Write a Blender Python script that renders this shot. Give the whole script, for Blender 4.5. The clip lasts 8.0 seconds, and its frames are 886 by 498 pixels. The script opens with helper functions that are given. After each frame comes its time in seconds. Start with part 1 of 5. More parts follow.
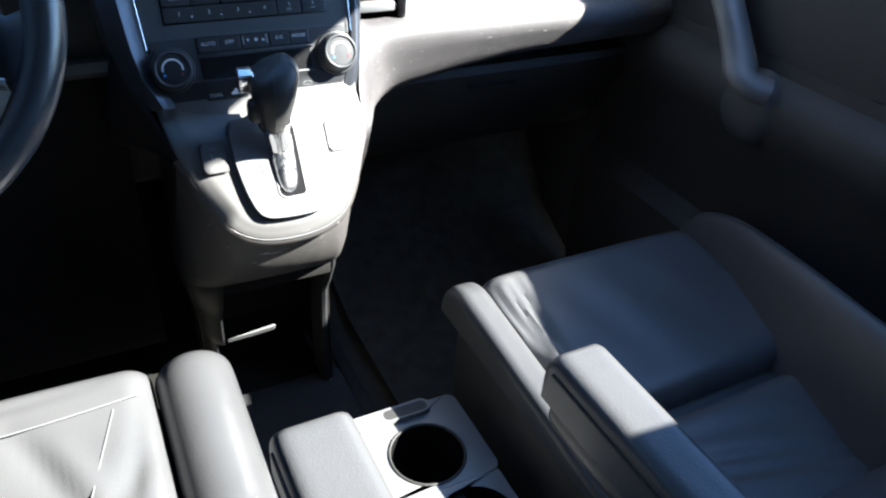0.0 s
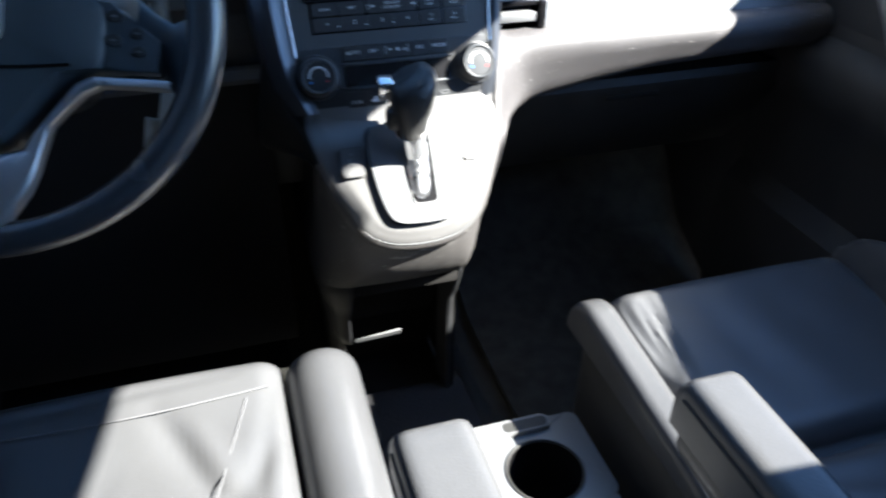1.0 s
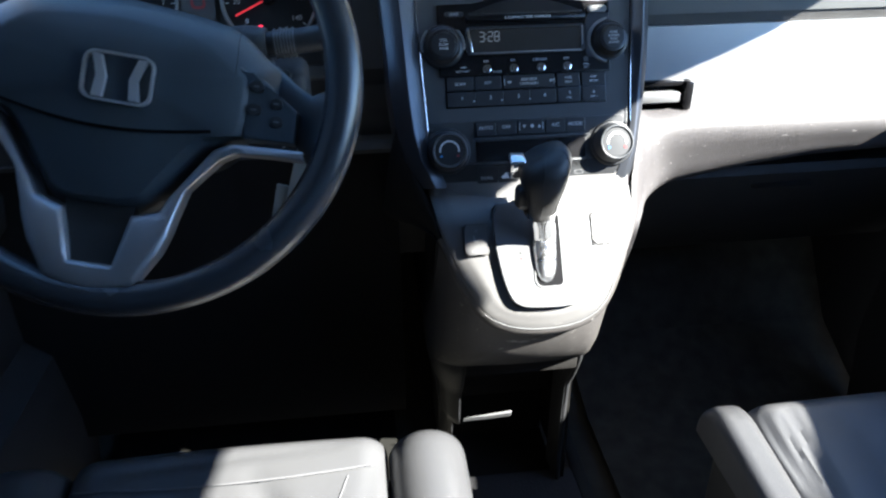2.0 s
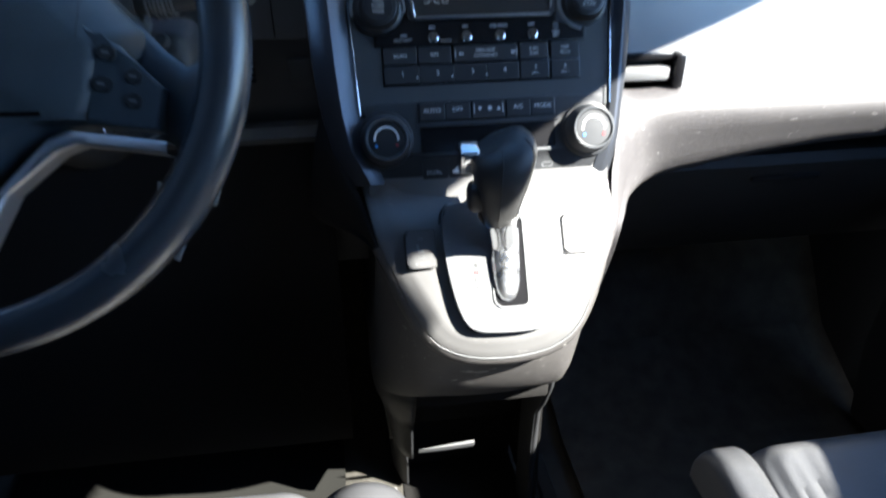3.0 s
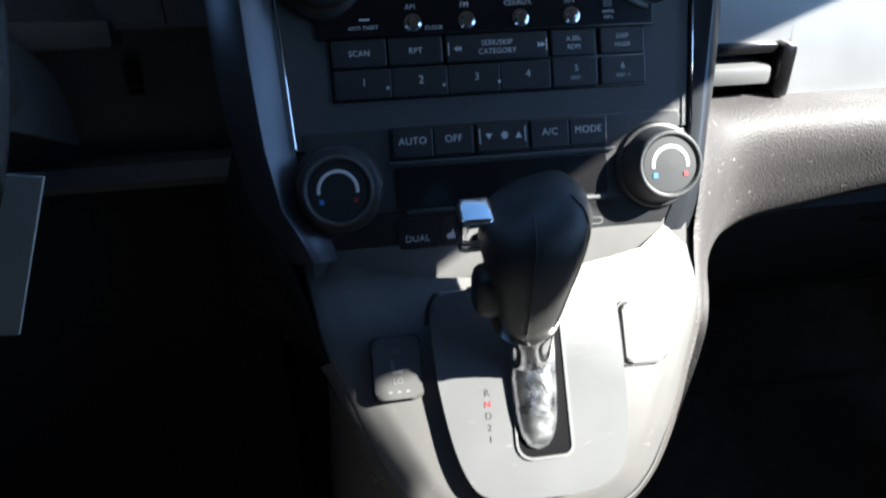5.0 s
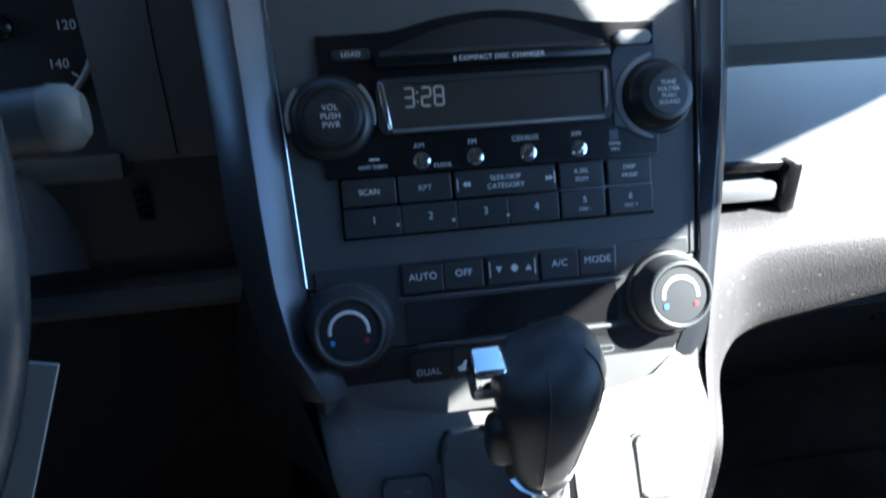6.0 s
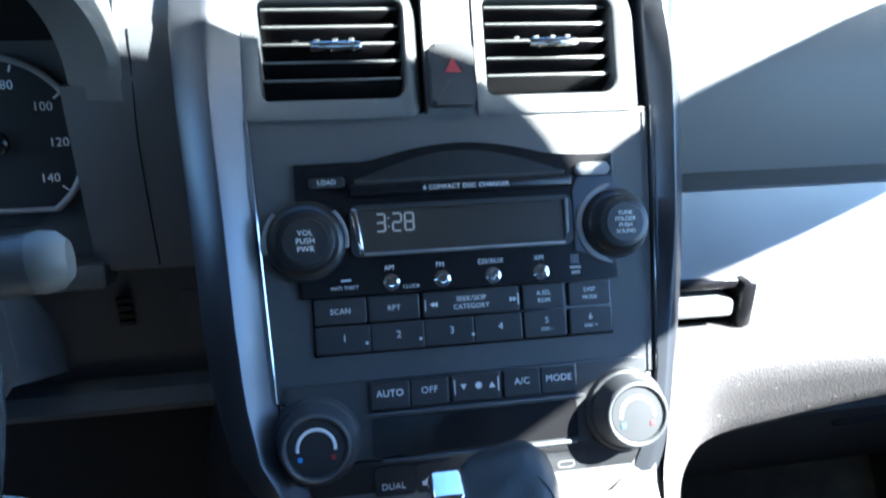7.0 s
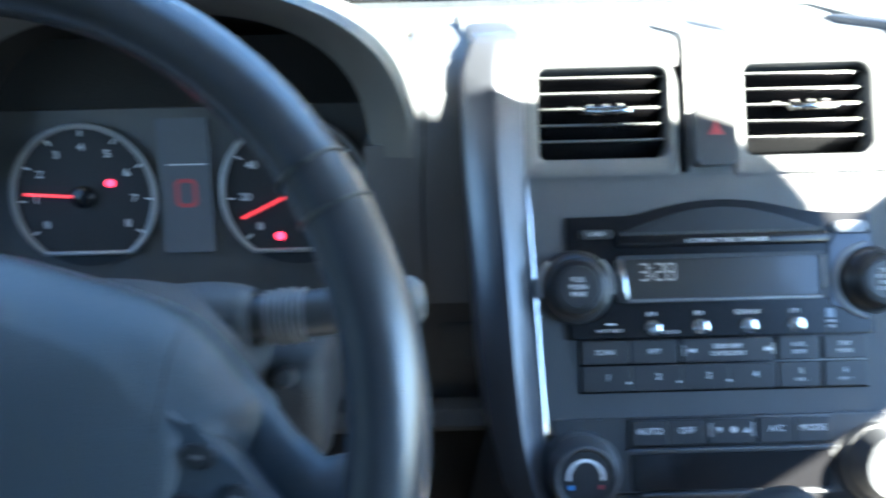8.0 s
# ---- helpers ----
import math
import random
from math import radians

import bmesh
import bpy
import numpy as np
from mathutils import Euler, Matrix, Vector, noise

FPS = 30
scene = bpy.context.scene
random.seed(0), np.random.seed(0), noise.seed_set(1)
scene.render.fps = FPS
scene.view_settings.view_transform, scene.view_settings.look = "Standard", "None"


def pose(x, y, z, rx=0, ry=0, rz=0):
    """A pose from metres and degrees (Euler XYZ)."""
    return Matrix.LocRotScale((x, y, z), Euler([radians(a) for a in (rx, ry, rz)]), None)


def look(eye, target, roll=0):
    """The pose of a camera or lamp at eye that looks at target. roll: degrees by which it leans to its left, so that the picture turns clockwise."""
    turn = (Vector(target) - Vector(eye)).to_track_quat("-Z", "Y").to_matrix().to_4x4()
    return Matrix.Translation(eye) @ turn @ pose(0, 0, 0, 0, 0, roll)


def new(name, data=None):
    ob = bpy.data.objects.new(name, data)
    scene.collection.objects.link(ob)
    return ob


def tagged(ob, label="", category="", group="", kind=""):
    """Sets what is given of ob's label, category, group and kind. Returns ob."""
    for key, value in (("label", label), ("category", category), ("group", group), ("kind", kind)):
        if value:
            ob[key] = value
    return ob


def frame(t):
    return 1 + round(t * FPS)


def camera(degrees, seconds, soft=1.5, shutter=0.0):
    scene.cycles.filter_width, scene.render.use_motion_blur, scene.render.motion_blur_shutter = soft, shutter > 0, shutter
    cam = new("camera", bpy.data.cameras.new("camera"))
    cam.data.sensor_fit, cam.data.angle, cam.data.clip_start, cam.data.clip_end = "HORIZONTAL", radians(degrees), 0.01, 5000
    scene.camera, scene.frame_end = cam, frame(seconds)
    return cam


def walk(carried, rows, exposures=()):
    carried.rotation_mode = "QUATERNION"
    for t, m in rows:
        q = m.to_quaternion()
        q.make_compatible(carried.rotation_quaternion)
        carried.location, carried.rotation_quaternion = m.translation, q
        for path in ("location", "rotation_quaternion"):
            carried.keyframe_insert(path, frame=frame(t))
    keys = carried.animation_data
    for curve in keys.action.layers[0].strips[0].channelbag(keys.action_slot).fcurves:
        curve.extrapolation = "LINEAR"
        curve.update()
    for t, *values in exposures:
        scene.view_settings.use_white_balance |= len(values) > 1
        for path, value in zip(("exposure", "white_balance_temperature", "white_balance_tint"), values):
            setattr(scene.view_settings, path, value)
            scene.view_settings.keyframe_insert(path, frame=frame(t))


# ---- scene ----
cam = camera(62.0, 8.0, soft=2.1, shutter=0.5)
SUN, SKY = 5.0, 0.075
EXPOSURES = [(0.0, 3.36, 6060, 7), (1.5, 3.34, 6090, 8), (3.0, 3.32, 6120, 8), (4.2, 2.88, 6300, 8), (5.3, 2.53, 6100, 6), (5.7, 2.76, 5950, 5), (6.5, 3.93, 5550, 4), (7.0, 4.11, 5700, 4), (7.5, 4.28, 5900, 4), (8.0, 4.78, 6300, 4)]
PATH = [
    (0, (-0.199, 0.115, 1.015), (0.599, 1.554, -0.122), 4.2),
    (0.5, (-0.2, 0.126, 1.019), (0.52, 1.61, -0.112), 3.1),
    (1, (-0.2, 0.118, 1.009), (0.288, 1.702, -0.11), 0.5),
    (1.5, (-0.205, 0.129, 1.012), (0.009, 1.808, -0.053), -0.7),
    (1.7, (-0.208, 0.14, 1.011), (-0.013, 1.852, -0.003), -0.4),
    (2.8, (-0.144, 0.271, 0.966), (0.105, 2.013, 0.015), -0.5),
    (3, (-0.14, 0.309, 0.946), (0.113, 2.021, -0.056), -0.1),
    (3.5, (-0.119, 0.414, 0.9), (0.117, 2.076, -0.188), -0.9),
    (4, (-0.109, 0.493, 0.877), (0.135, 2.116, -0.266), -1.9),
    (4.2, (-0.112, 0.514, 0.868), (0.135, 2.152, -0.252), -0.7),
    (5.3, (-0.099, 0.577, 0.889), (0.185, 2.278, -0.124), -0.4),
    (5.5, (-0.101, 0.581, 0.897), (0.181, 2.289, -0.104), -0.3),
    (6, (-0.101, 0.596, 0.928), (0.183, 2.339, -0.01), -1.1),
    (6.5, (-0.093, 0.593, 0.945), (0.221, 2.375, 0.092), -0.2),
    (7, (-0.088, 0.59, 0.97), (0.235, 2.398, 0.177), 0.4),
    (7.5, (-0.115, 0.584, 0.991), (0.127, 2.418, 0.232), 0.1),
    (8, (-0.186, 0.561, 0.997), (-0.179, 2.43, 0.285), -1.4),
]

walk(cam, [(t, look(eye, target, roll)) for t, eye, target, roll in PATH], EXPOSURES)

# ---- world and sun ----
SUN_FROM = Vector((1.06, -0.65, 1.0)).normalized()
world = bpy.data.worlds.new("sky")
scene.world = world
world.use_nodes = True
wn = world.node_tree
sky = wn.nodes.new("ShaderNodeTexSky")
sky.sky_type = "NISHITA"
sky.sun_disc = False
sky.dust_density, sky.ozone_density = 0.15, 6.5
sky.sun_elevation = math.asin(SUN_FROM.z)
sky.sun_rotation = math.atan2(SUN_FROM.x, SUN_FROM.y)
wn.links.new(sky.outputs[0], wn.nodes["Background"].inputs[0])
wn.nodes["Background"].inputs[1].default_value = SKY
sun = new("sun", bpy.data.lights.new("sun", "SUN"))
sun.data.energy, sun.data.angle, sun.data.color = SUN, radians(0.55), (1.0, 0.93, 0.82)
sun.matrix_world = look(SUN_FROM * 20, (0, 0, 0))


# ---- materials ----
def material(name, color, rough=0.5, metal=0.0, grain=0.0, grain_size=400.0, vary=0.08, vary_size=12.0, coat=0.0, spec=0.5, wrinkle=0.0, wrinkle_size=18.0, scratches=0.0, uneven=0.06):
    """A painted, moulded or leather surface: colour and gloss vary at a large and a fine scale, with a fine relief."""
    m = bpy.data.materials.new(name)
    m.use_nodes = True
    t = m.node_tree
    N, L = t.nodes, t.links
    b = N["Principled BSDF"]
    b.inputs["Metallic"].default_value = metal
    b.inputs["Specular IOR Level"].default_value = spec
    b.inputs["Coat Weight"].default_value = coat
    b.inputs["Coat Roughness"].default_value = 0.08
    co = N.new("ShaderNodeTexCoord")
    big = N.new("ShaderNodeTexNoise")
    big.inputs["Scale"].default_value, big.inputs["Detail"].default_value = vary_size, 5
    L.new(co.outputs["Object"], big.inputs["Vector"])
    fine = N.new("ShaderNodeTexNoise")
    fine.inputs["Scale"].default_value, fine.inputs["Detail"].default_value = grain_size, 3
    L.new(co.outputs["Object"], fine.inputs["Vector"])
    ramp = N.new("ShaderNodeMapRange")
    ramp.inputs[1].default_value, ramp.inputs[2].default_value = 0.3, 0.7
    ramp.inputs[3].default_value, ramp.inputs[4].default_value = 1 - vary, 1 + vary
    L.new(big.outputs[0], ramp.inputs[0])
    mul = N.new("ShaderNodeVectorMath")
    mul.operation = "SCALE"
    mul.inputs[0].default_value = color
    L.new(ramp.outputs[0], mul.inputs["Scale"])
    out = mul.outputs[0]
    if scratches:
        wave = N.new("ShaderNodeTexNoise")
        wave.inputs["Scale"].default_value, wave.inputs["Detail"].default_value, wave.inputs["Distortion"].default_value = 130, 5, 2
        mp = N.new("ShaderNodeMapping")
        mp.inputs["Scale"].default_value, mp.inputs["Rotation"].default_value = (0.25, 1.4, 1.0), (0.2, 0.5, 0.7)
        L.new(co.outputs["Object"], mp.inputs[0])
        L.new(mp.outputs[0], wave.inputs["Vector"])
        cut = N.new("ShaderNodeMapRange")
        cut.inputs[1].default_value, cut.inputs[2].default_value, cut.inputs[4].default_value = 0.66, 0.72, scratches
        L.new(wave.outputs[0], cut.inputs[0])
        mix = N.new("ShaderNodeMix")
        mix.data_type = "RGBA"
        mix.inputs[7].default_value = (0.75, 0.74, 0.72, 1)
        L.new(cut.outputs[0], mix.inputs[0])
        L.new(out, mix.inputs[6])
        out = mix.outputs[2]
    L.new(out, b.inputs["Base Color"])
    rr = N.new("ShaderNodeMapRange")
    rr.inputs[1].default_value, rr.inputs[2].default_value = 0.3, 0.7
    rr.inputs[3].default_value, rr.inputs[4].default_value = max(0.02, rough - uneven), min(1.0, rough + uneven)
    L.new(big.outputs[0], rr.inputs[0])
    L.new(rr.outputs[0], b.inputs["Roughness"])
    last = None
    if grain:
        vor = N.new("ShaderNodeTexVoronoi")
        vor.inputs["Scale"].default_value = grain_size
        L.new(co.outputs["Object"], vor.inputs["Vector"])
        bump = N.new("ShaderNodeBump")
        bump.inputs["Strength"].default_value, bump.inputs["Distance"].default_value = grain, 0.0012
        L.new(vor.outputs["Distance"], bump.inputs["Height"])
        last = bump
    if wrinkle:
        w = N.new("ShaderNodeTexNoise")
        w.inputs["Scale"].default_value, w.inputs["Detail"].default_value, w.inputs["Distortion"].default_value = wrinkle_size, 3, 1.2
        L.new(co.outputs["Object"], w.inputs["Vector"])
        b2 = N.new("ShaderNodeBump")
        b2.inputs["Strength"].default_value, b2.inputs["Distance"].default_value = wrinkle, 0.012
        L.new(w.outputs[0], b2.inputs["Height"])
        if last:
            L.new(last.outputs[0], b2.inputs["Normal"])
        last = b2
    if last:
        L.new(last.outputs[0], b.inputs["Normal"])
    return m


def glow(name, color, strength):
    m = material(name, color, 0.4)
    b = m.node_tree.nodes["Principled BSDF"]
    b.inputs["Emission Color"].default_value = (*color, 1)
    b.inputs["Emission Strength"].default_value = strength
    return m


DASH = material("dash_plastic", (0.043, 0.048, 0.054), 0.5, grain=0.25, grain_size=1500)
STACK = material("stack_plastic", (0.038, 0.043, 0.048), 0.45, grain=0.2, grain_size=1500)
VENT_GREY = material("vent_surround_plastic", (0.048, 0.053, 0.057), 0.5, grain=0.25, grain_size=1400)
DASH_TOP = material("dash_top_plastic", (0.066, 0.071, 0.072), 0.55, grain=0.12, grain_size=1700)
PAD = material("knee_pad_plastic", (0.062, 0.059, 0.061), 0.60, grain=0.32, grain_size=780, scratches=0.35)
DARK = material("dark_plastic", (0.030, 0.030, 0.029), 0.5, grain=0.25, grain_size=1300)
BLACK = material("gloss_black", (0.007, 0.007, 0.008), 0.25, vary=0.05, spec=0.3, uneven=0.01)
PANEL = material("satin_panel", (0.028, 0.030, 0.033), 0.4, vary=0.1)
BUTTON = material("button_plastic", (0.014, 0.015, 0.017), 0.42, vary=0.1)
SILVER = material("silver_paint", (0.50, 0.51, 0.53), 0.38, 0.75, vary=0.05)
PILLAR = material("satin_grey_trim", (0.058, 0.064, 0.076), 0.34, 0.60, vary=0.06)
# hood lining; also painted-in shade on the knee panel and right console wall
LINING_AND_SHADE = material("hood_lining", (0.016, 0.0155, 0.015), 0.95, spec=0.08, grain=0.3, grain_size=900)
BAND = material("band_silver", (0.36, 0.37, 0.385), 0.40, 0.6, vary=0.05)
HANDLE = material("dull_silver", (0.15, 0.155, 0.16), 0.5, 0.3)
SATIN = material("satin_silver", (0.175, 0.180, 0.186), 0.40, 0.25, vary=0.05, scratches=0.12)
PANEL_SILVER = material("selector_silver", (0.132, 0.131, 0.131), 0.43, 0.32, vary=0.06, scratches=0.12)
MARK = material("faint_print", (0.16, 0.165, 0.17), 0.5)
CAP = material("grey_cap", (0.078, 0.084, 0.084), 0.5)
SHELL = material("grey_shell", (0.060, 0.057, 0.056), 0.55, grain=0.3, grain_size=900, scratches=0.3)
BADGE = material("badge_chrome", (0.85, 0.86, 0.88), 0.32, 0.7, vary=0.03)
CHROME = material("chrome", (0.82, 0.82, 0.82), 0.09, 1.0, vary=0.03)
GRIP_SKIN = material("grip_leather", (0.032, 0.032, 0.032), 0.36, grain=0.25, grain_size=1400, vary=0.12)
GATE = material("gate_silver", (0.148, 0.152, 0.159), 0.38, 0.35, vary=0.05, scratches=0.10)
SCUFFED = material("scuffed_chrome", (0.88, 0.90, 0.93), 0.34, 1.0, vary=0.15, vary_size=60, uneven=0.14, wrinkle=0.12, wrinkle_size=55, scratches=0.5)
# left seat heater rocker: its shade is mixed into the grey
SHADED_SWITCH = material("shaded_switch_plastic", (0.070, 0.070, 0.071), 0.45, vary=0.05)
RUBBER = material("soft_touch_black", (0.009, 0.009, 0.010), 0.36, vary=0.15)
LEATHER = material("grey_leather", (0.068, 0.069, 0.072), 0.31, grain=0.16, grain_size=700, vary=0.06, vary_size=9, spec=0.40, wrinkle=0.10, wrinkle_size=7, uneven=0.015)
LEATHER_SIDE = material("grey_vinyl", (0.056, 0.057, 0.060), 0.33, grain=0.16, grain_size=700, vary=0.06, vary_size=9, spec=0.40, wrinkle=0.08, wrinkle_size=7, uneven=0.015)
WHEEL_LEATHER = material("wheel_leather", (0.040, 0.046, 0.054), 0.24, grain=0.12, grain_size=1500, vary=0.15, spec=0.8, coat=0.15)
WHEEL_PAD = material("airbag_plastic", (0.056, 0.072, 0.086), 0.34, grain=0.2, grain_size=1500)
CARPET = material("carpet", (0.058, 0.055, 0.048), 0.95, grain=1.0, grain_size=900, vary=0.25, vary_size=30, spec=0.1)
MAT = material("floor_liner", (0.035, 0.035, 0.038), 0.7, grain=0.6, grain_size=300, vary=0.15)
SEAM = material("seam_thread", (0.11, 0.112, 0.118), 0.6)
PIPING = material("pale_piping", (0.34, 0.34, 0.335), 0.5)
LETTER = material("printed_white", (0.6, 0.62, 0.64), 0.5, vary=0.1)
RED = material("printed_red", (0.28, 0.025, 0.03), 0.5)
BLUE = material("printed_blue", (0.05, 0.25, 0.6), 0.5)
DIAL = material("dial_black", (0.016, 0.017, 0.019), 0.65, vary=0.1, spec=0.2)
PAPER = material("paper_tag", (0.27, 0.315, 0.325), 0.7, vary=0.12)
HEADLINER = material("headliner", (0.13, 0.131, 0.132), 0.9, grain=0.4, grain_size=600)
TRIM = material("pillar_trim", (0.20, 0.20, 0.196), 0.6, grain=0.3, grain_size=700)
DOORMAT = material("door_plastic", (0.021, 0.022, 0.024), 0.5, grain=0.4, grain_size=900)
# near-black: footwell shade is put into this colour
SHADED_RUBBER = material("shaded_rubber", (0.012, 0.012, 0.011), 0.95, spec=0.1)
ASPHALT = material("asphalt", (0.055, 0.055, 0.054), 0.9, grain=0.8, grain_size=40, vary=0.25, vary_size=0.6)
LCD = material("display_glass", (0.034, 0.031, 0.029), 0.25, coat=0.2, vary=0.02, uneven=0.005)
LCD_GREY = material("display_grey", (0.075, 0.082, 0.092), 0.25, coat=0.6, vary=0.02, uneven=0.005)
DIGIT = glow("lit_digit", (0.30, 0.29, 0.27), 0.012)
NEEDLE = glow("lit_needle", (0.6, 0.03, 0.04), 0.10)
WARN = glow("warning_lamp", (1.0, 0.03, 0.08), 0.30)


def glass(name, tint):
    """A thin pane: clear or tinted, with the reflection of its surface."""
    m = bpy.data.materials.new(name)
    m.use_nodes = True
    t = m.node_tree
    t.nodes.remove(t.nodes["Principled BSDF"])
    clear, gloss, mix, edge = (t.nodes.new(k) for k in ("ShaderNodeBsdfTransparent", "ShaderNodeBsdfGlossy", "ShaderNodeMixShader", "ShaderNodeFresnel"))
    clear.inputs[0].default_value = tint
    gloss.inputs["Roughness"].default_value = 0.03
    t.links.new(edge.outputs[0], mix.inputs[0])
    t.links.new(clear.outputs[0], mix.inputs[1])
    t.links.new(gloss.outputs[0], mix.inputs[2])
    t.links.new(mix.outputs[0], t.nodes["Material Output"].inputs[0])
    return m


GLASS = glass("window_glass", (0.9, 0.95, 0.93, 1))
# tints of unseen panes, picked to hold back fill light
TINTED = glass("tinted_glass", (0.22, 0.24, 0.25, 1))
PRIVACY = glass("privacy_glass", (0.07, 0.075, 0.08, 1))


# ---- builders ----
def thing(name, label, category, at=(0, 0, 0), group="", kind=""):
    return tagged(pose_at(new(name), at), label, category, group, kind)


def pose_at(ob, at):
    ob.matrix_world = at if isinstance(at, Matrix) else Matrix.Translation(at)
    return ob


def part(name, bm, mat, parent=None, label="", smooth=40, m=None):
    """Links bm, whose points are in the world's metres (or in m's frame), as one mesh object under parent."""
    if m is not None:
        bm.transform(m)
    bmesh.ops.recalc_face_normals(bm, faces=bm.faces)
    me = bpy.data.meshes.new(name)
    if parent is not None:
        inv = world_of(parent).inverted()
        bm.transform(inv)
    bm.to_mesh(me)
    bm.free()
    me.materials.append(mat)
    if smooth:
        for p in me.polygons:
            p.use_smooth = True
        me.set_sharp_from_angle(angle=radians(smooth))
    ob = new(name, me)
    ob.parent = parent
    if label:
        ob["label"] = label
    return ob


def world_of(ob):
    m = ob.matrix_basis.copy()
    while ob.parent:
        ob = ob.parent
        m = ob.matrix_basis @ m
    return m


def frame_at(origin, up, side=(1, 0, 0)):
    """A frame whose x runs along side, y along up and z out of the surface, towards its viewer."""
    x, y = Vector(side).normalized(), Vector(up).normalized()
    z = x.cross(y).normalized()
    y = z.cross(x)
    return Matrix(((x.x, y.x, z.x, origin[0]), (x.y, y.y, z.y, origin[1]), (x.z, y.z, z.z, origin[2]), (0, 0, 0, 1)))


def soften(bm, w, seg=2, angle=35):
    if w > 0:
        edges = [e for e in bm.edges if len(e.link_faces) == 2 and e.calc_face_angle(0) > radians(angle)]
        bmesh.ops.bevel(bm, geom=edges, offset=w, segments=seg, profile=0.5, affect="EDGES", clamp_overlap=True)
    return bm


def box(x0, x1, y0, y1, z0, z1, r=0.0, seg=2):
    bm = bmesh.new()
    bmesh.ops.create_cube(bm, size=1)
    bm.transform(Matrix.Translation(((x0 + x1) / 2, (y0 + y1) / 2, (z0 + z1) / 2)) @ Matrix.Diagonal((abs(x1 - x0), abs(y1 - y0), abs(z1 - z0), 1)))
    return soften(bm, r, seg)


def rrect(x0, x1, y0, y1, r, n=5):
    """A rounded rectangle; r is one radius, or four: top right, top left, bottom left, bottom right."""
    pts = []
    q4 = r if isinstance(r, tuple) else (r, r, r, r)
    for cx, cy, a, r in ((x1 - q4[0], y1 - q4[0], 0, q4[0]), (x0 + q4[1], y1 - q4[1], 90, q4[1]), (x0 + q4[2], y0 + q4[2], 180, q4[2]), (x1 - q4[3], y0 + q4[3], 270, q4[3])):
        for i in range(n + 1):
            q = radians(a + 90 * i / n)
            pts.append((cx + r * math.cos(q), cy + r * math.sin(q)))
    return pts


def prism(pts, z0, z1, r=0.0, seg=2):
    """A plate with the outline pts, from z0 to z1; the front edge rounded by r."""
    bm = bmesh.new()
    low = [bm.verts.new((x, y, z0)) for x, y in pts]
    top = [bm.verts.new((x, y, z1)) for x, y in pts]
    n = len(pts)
    bm.faces.new(low[::-1])
    bm.faces.new(top)
    for i in range(n):
        bm.faces.new((low[i], low[(i + 1) % n], top[(i + 1) % n], top[i]))
    if r > 0:
        rim = [e for e in bm.edges if all(v in set(top) for v in e.verts)]
        bmesh.ops.bevel(bm, geom=rim, offset=r, segments=seg, profile=0.5, affect="EDGES", clamp_overlap=True)
        bm.normal_update()
        flat = max((f for f in bm.faces if f.normal.z > 0.9 or f.normal.z < -0.9 and z1 < z0), key=lambda f: f.calc_center_median().z, default=None)
        if flat is not None:
            bmesh.ops.inset_individual(bm, faces=[flat], thickness=r * 0.25)
    return bm


def ring_plate(outer, inner, z0, z1):
    """A plate with a hole: outer and inner outlines have the same number of points."""
    bm = bmesh.new()
    n = len(outer)
    rings = [[bm.verts.new((*p, z)) for p in pts] for pts, z in ((outer, z0), (outer, z1), (inner, z1), (inner, z0))]
    for a, b in zip(rings, rings[1:] + rings[:1]):
        for i in range(n):
            bm.faces.new((a[i], a[(i + 1) % n], b[(i + 1) % n], b[i]))
    return bm


def lathe(profile, n=48, cap=True):
    """Turns (radius, height) pairs about z."""
    bm = bmesh.new()
    rings = []
    for r, z in profile:
        rings.append([bm.verts.new((r * math.cos(2 * math.pi * i / n), r * math.sin(2 * math.pi * i / n), z)) for i in range(n)])
    for a, b in zip(rings, rings[1:]):
        for i in range(n):
            bm.faces.new((a[i], a[(i + 1) % n], b[(i + 1) % n], b[i]))
    if cap:
        bm.faces.new(rings[0][::-1])
        bm.faces.new(rings[-1])
    return bm


def spline(pts, n):
    """n + 1 points on a smooth curve through pts."""
    P = [Vector(p) for p in pts]
    out = []
    for k in range(n + 1):
        u = k / n * (len(P) - 1)
        i = min(int(u), len(P) - 2)
        f = u - i
        a, b, c, d = P[max(i - 1, 0)], P[i], P[i + 1], P[min(i + 2, len(P) - 1)]
        out.append(0.5 * ((2 * b) + (c - a) * f + (2 * a - 5 * b + 4 * c - d) * f * f + (3 * b - a - 3 * c + d) * f ** 3))
    return out


def tube(pts, r, n=10, closed=False, flat=1.0, up=(0, 0, 1)):
    """A rod along pts; r is a number or a function of 0..1; flat squeezes it along up."""
    bm = bmesh.new()
    P = [Vector(p) for p in pts]
    rings = []
    for i, p in enumerate(P):
        a = P[i - 1] if (i or closed) else P[i]
        b = P[(i + 1) % len(P)] if (i < len(P) - 1 or closed) else P[i]
        d = (b - a).normalized()
        s = d.cross(Vector(up))
        s = s.normalized() if s.length > 1e-4 else d.orthogonal().normalized()
        w = s.cross(d).normalized()
        q = r(i / max(1, len(P) - 1)) if callable(r) else r
        rings.append([bm.verts.new(p + s * q * math.cos(2 * math.pi * k / n) + w * q * flat * math.sin(2 * math.pi * k / n)) for k in range(n)])
    for a, b in (zip(rings, rings[1:] + rings[:1]) if closed else zip(rings, rings[1:])):
        for k in range(n):
            bm.faces.new((a[k], a[(k + 1) % n], b[(k + 1) % n], b[k]))
    if not closed:
        bm.faces.new(rings[0][::-1])
        bm.faces.new(rings[-1])
    return bm


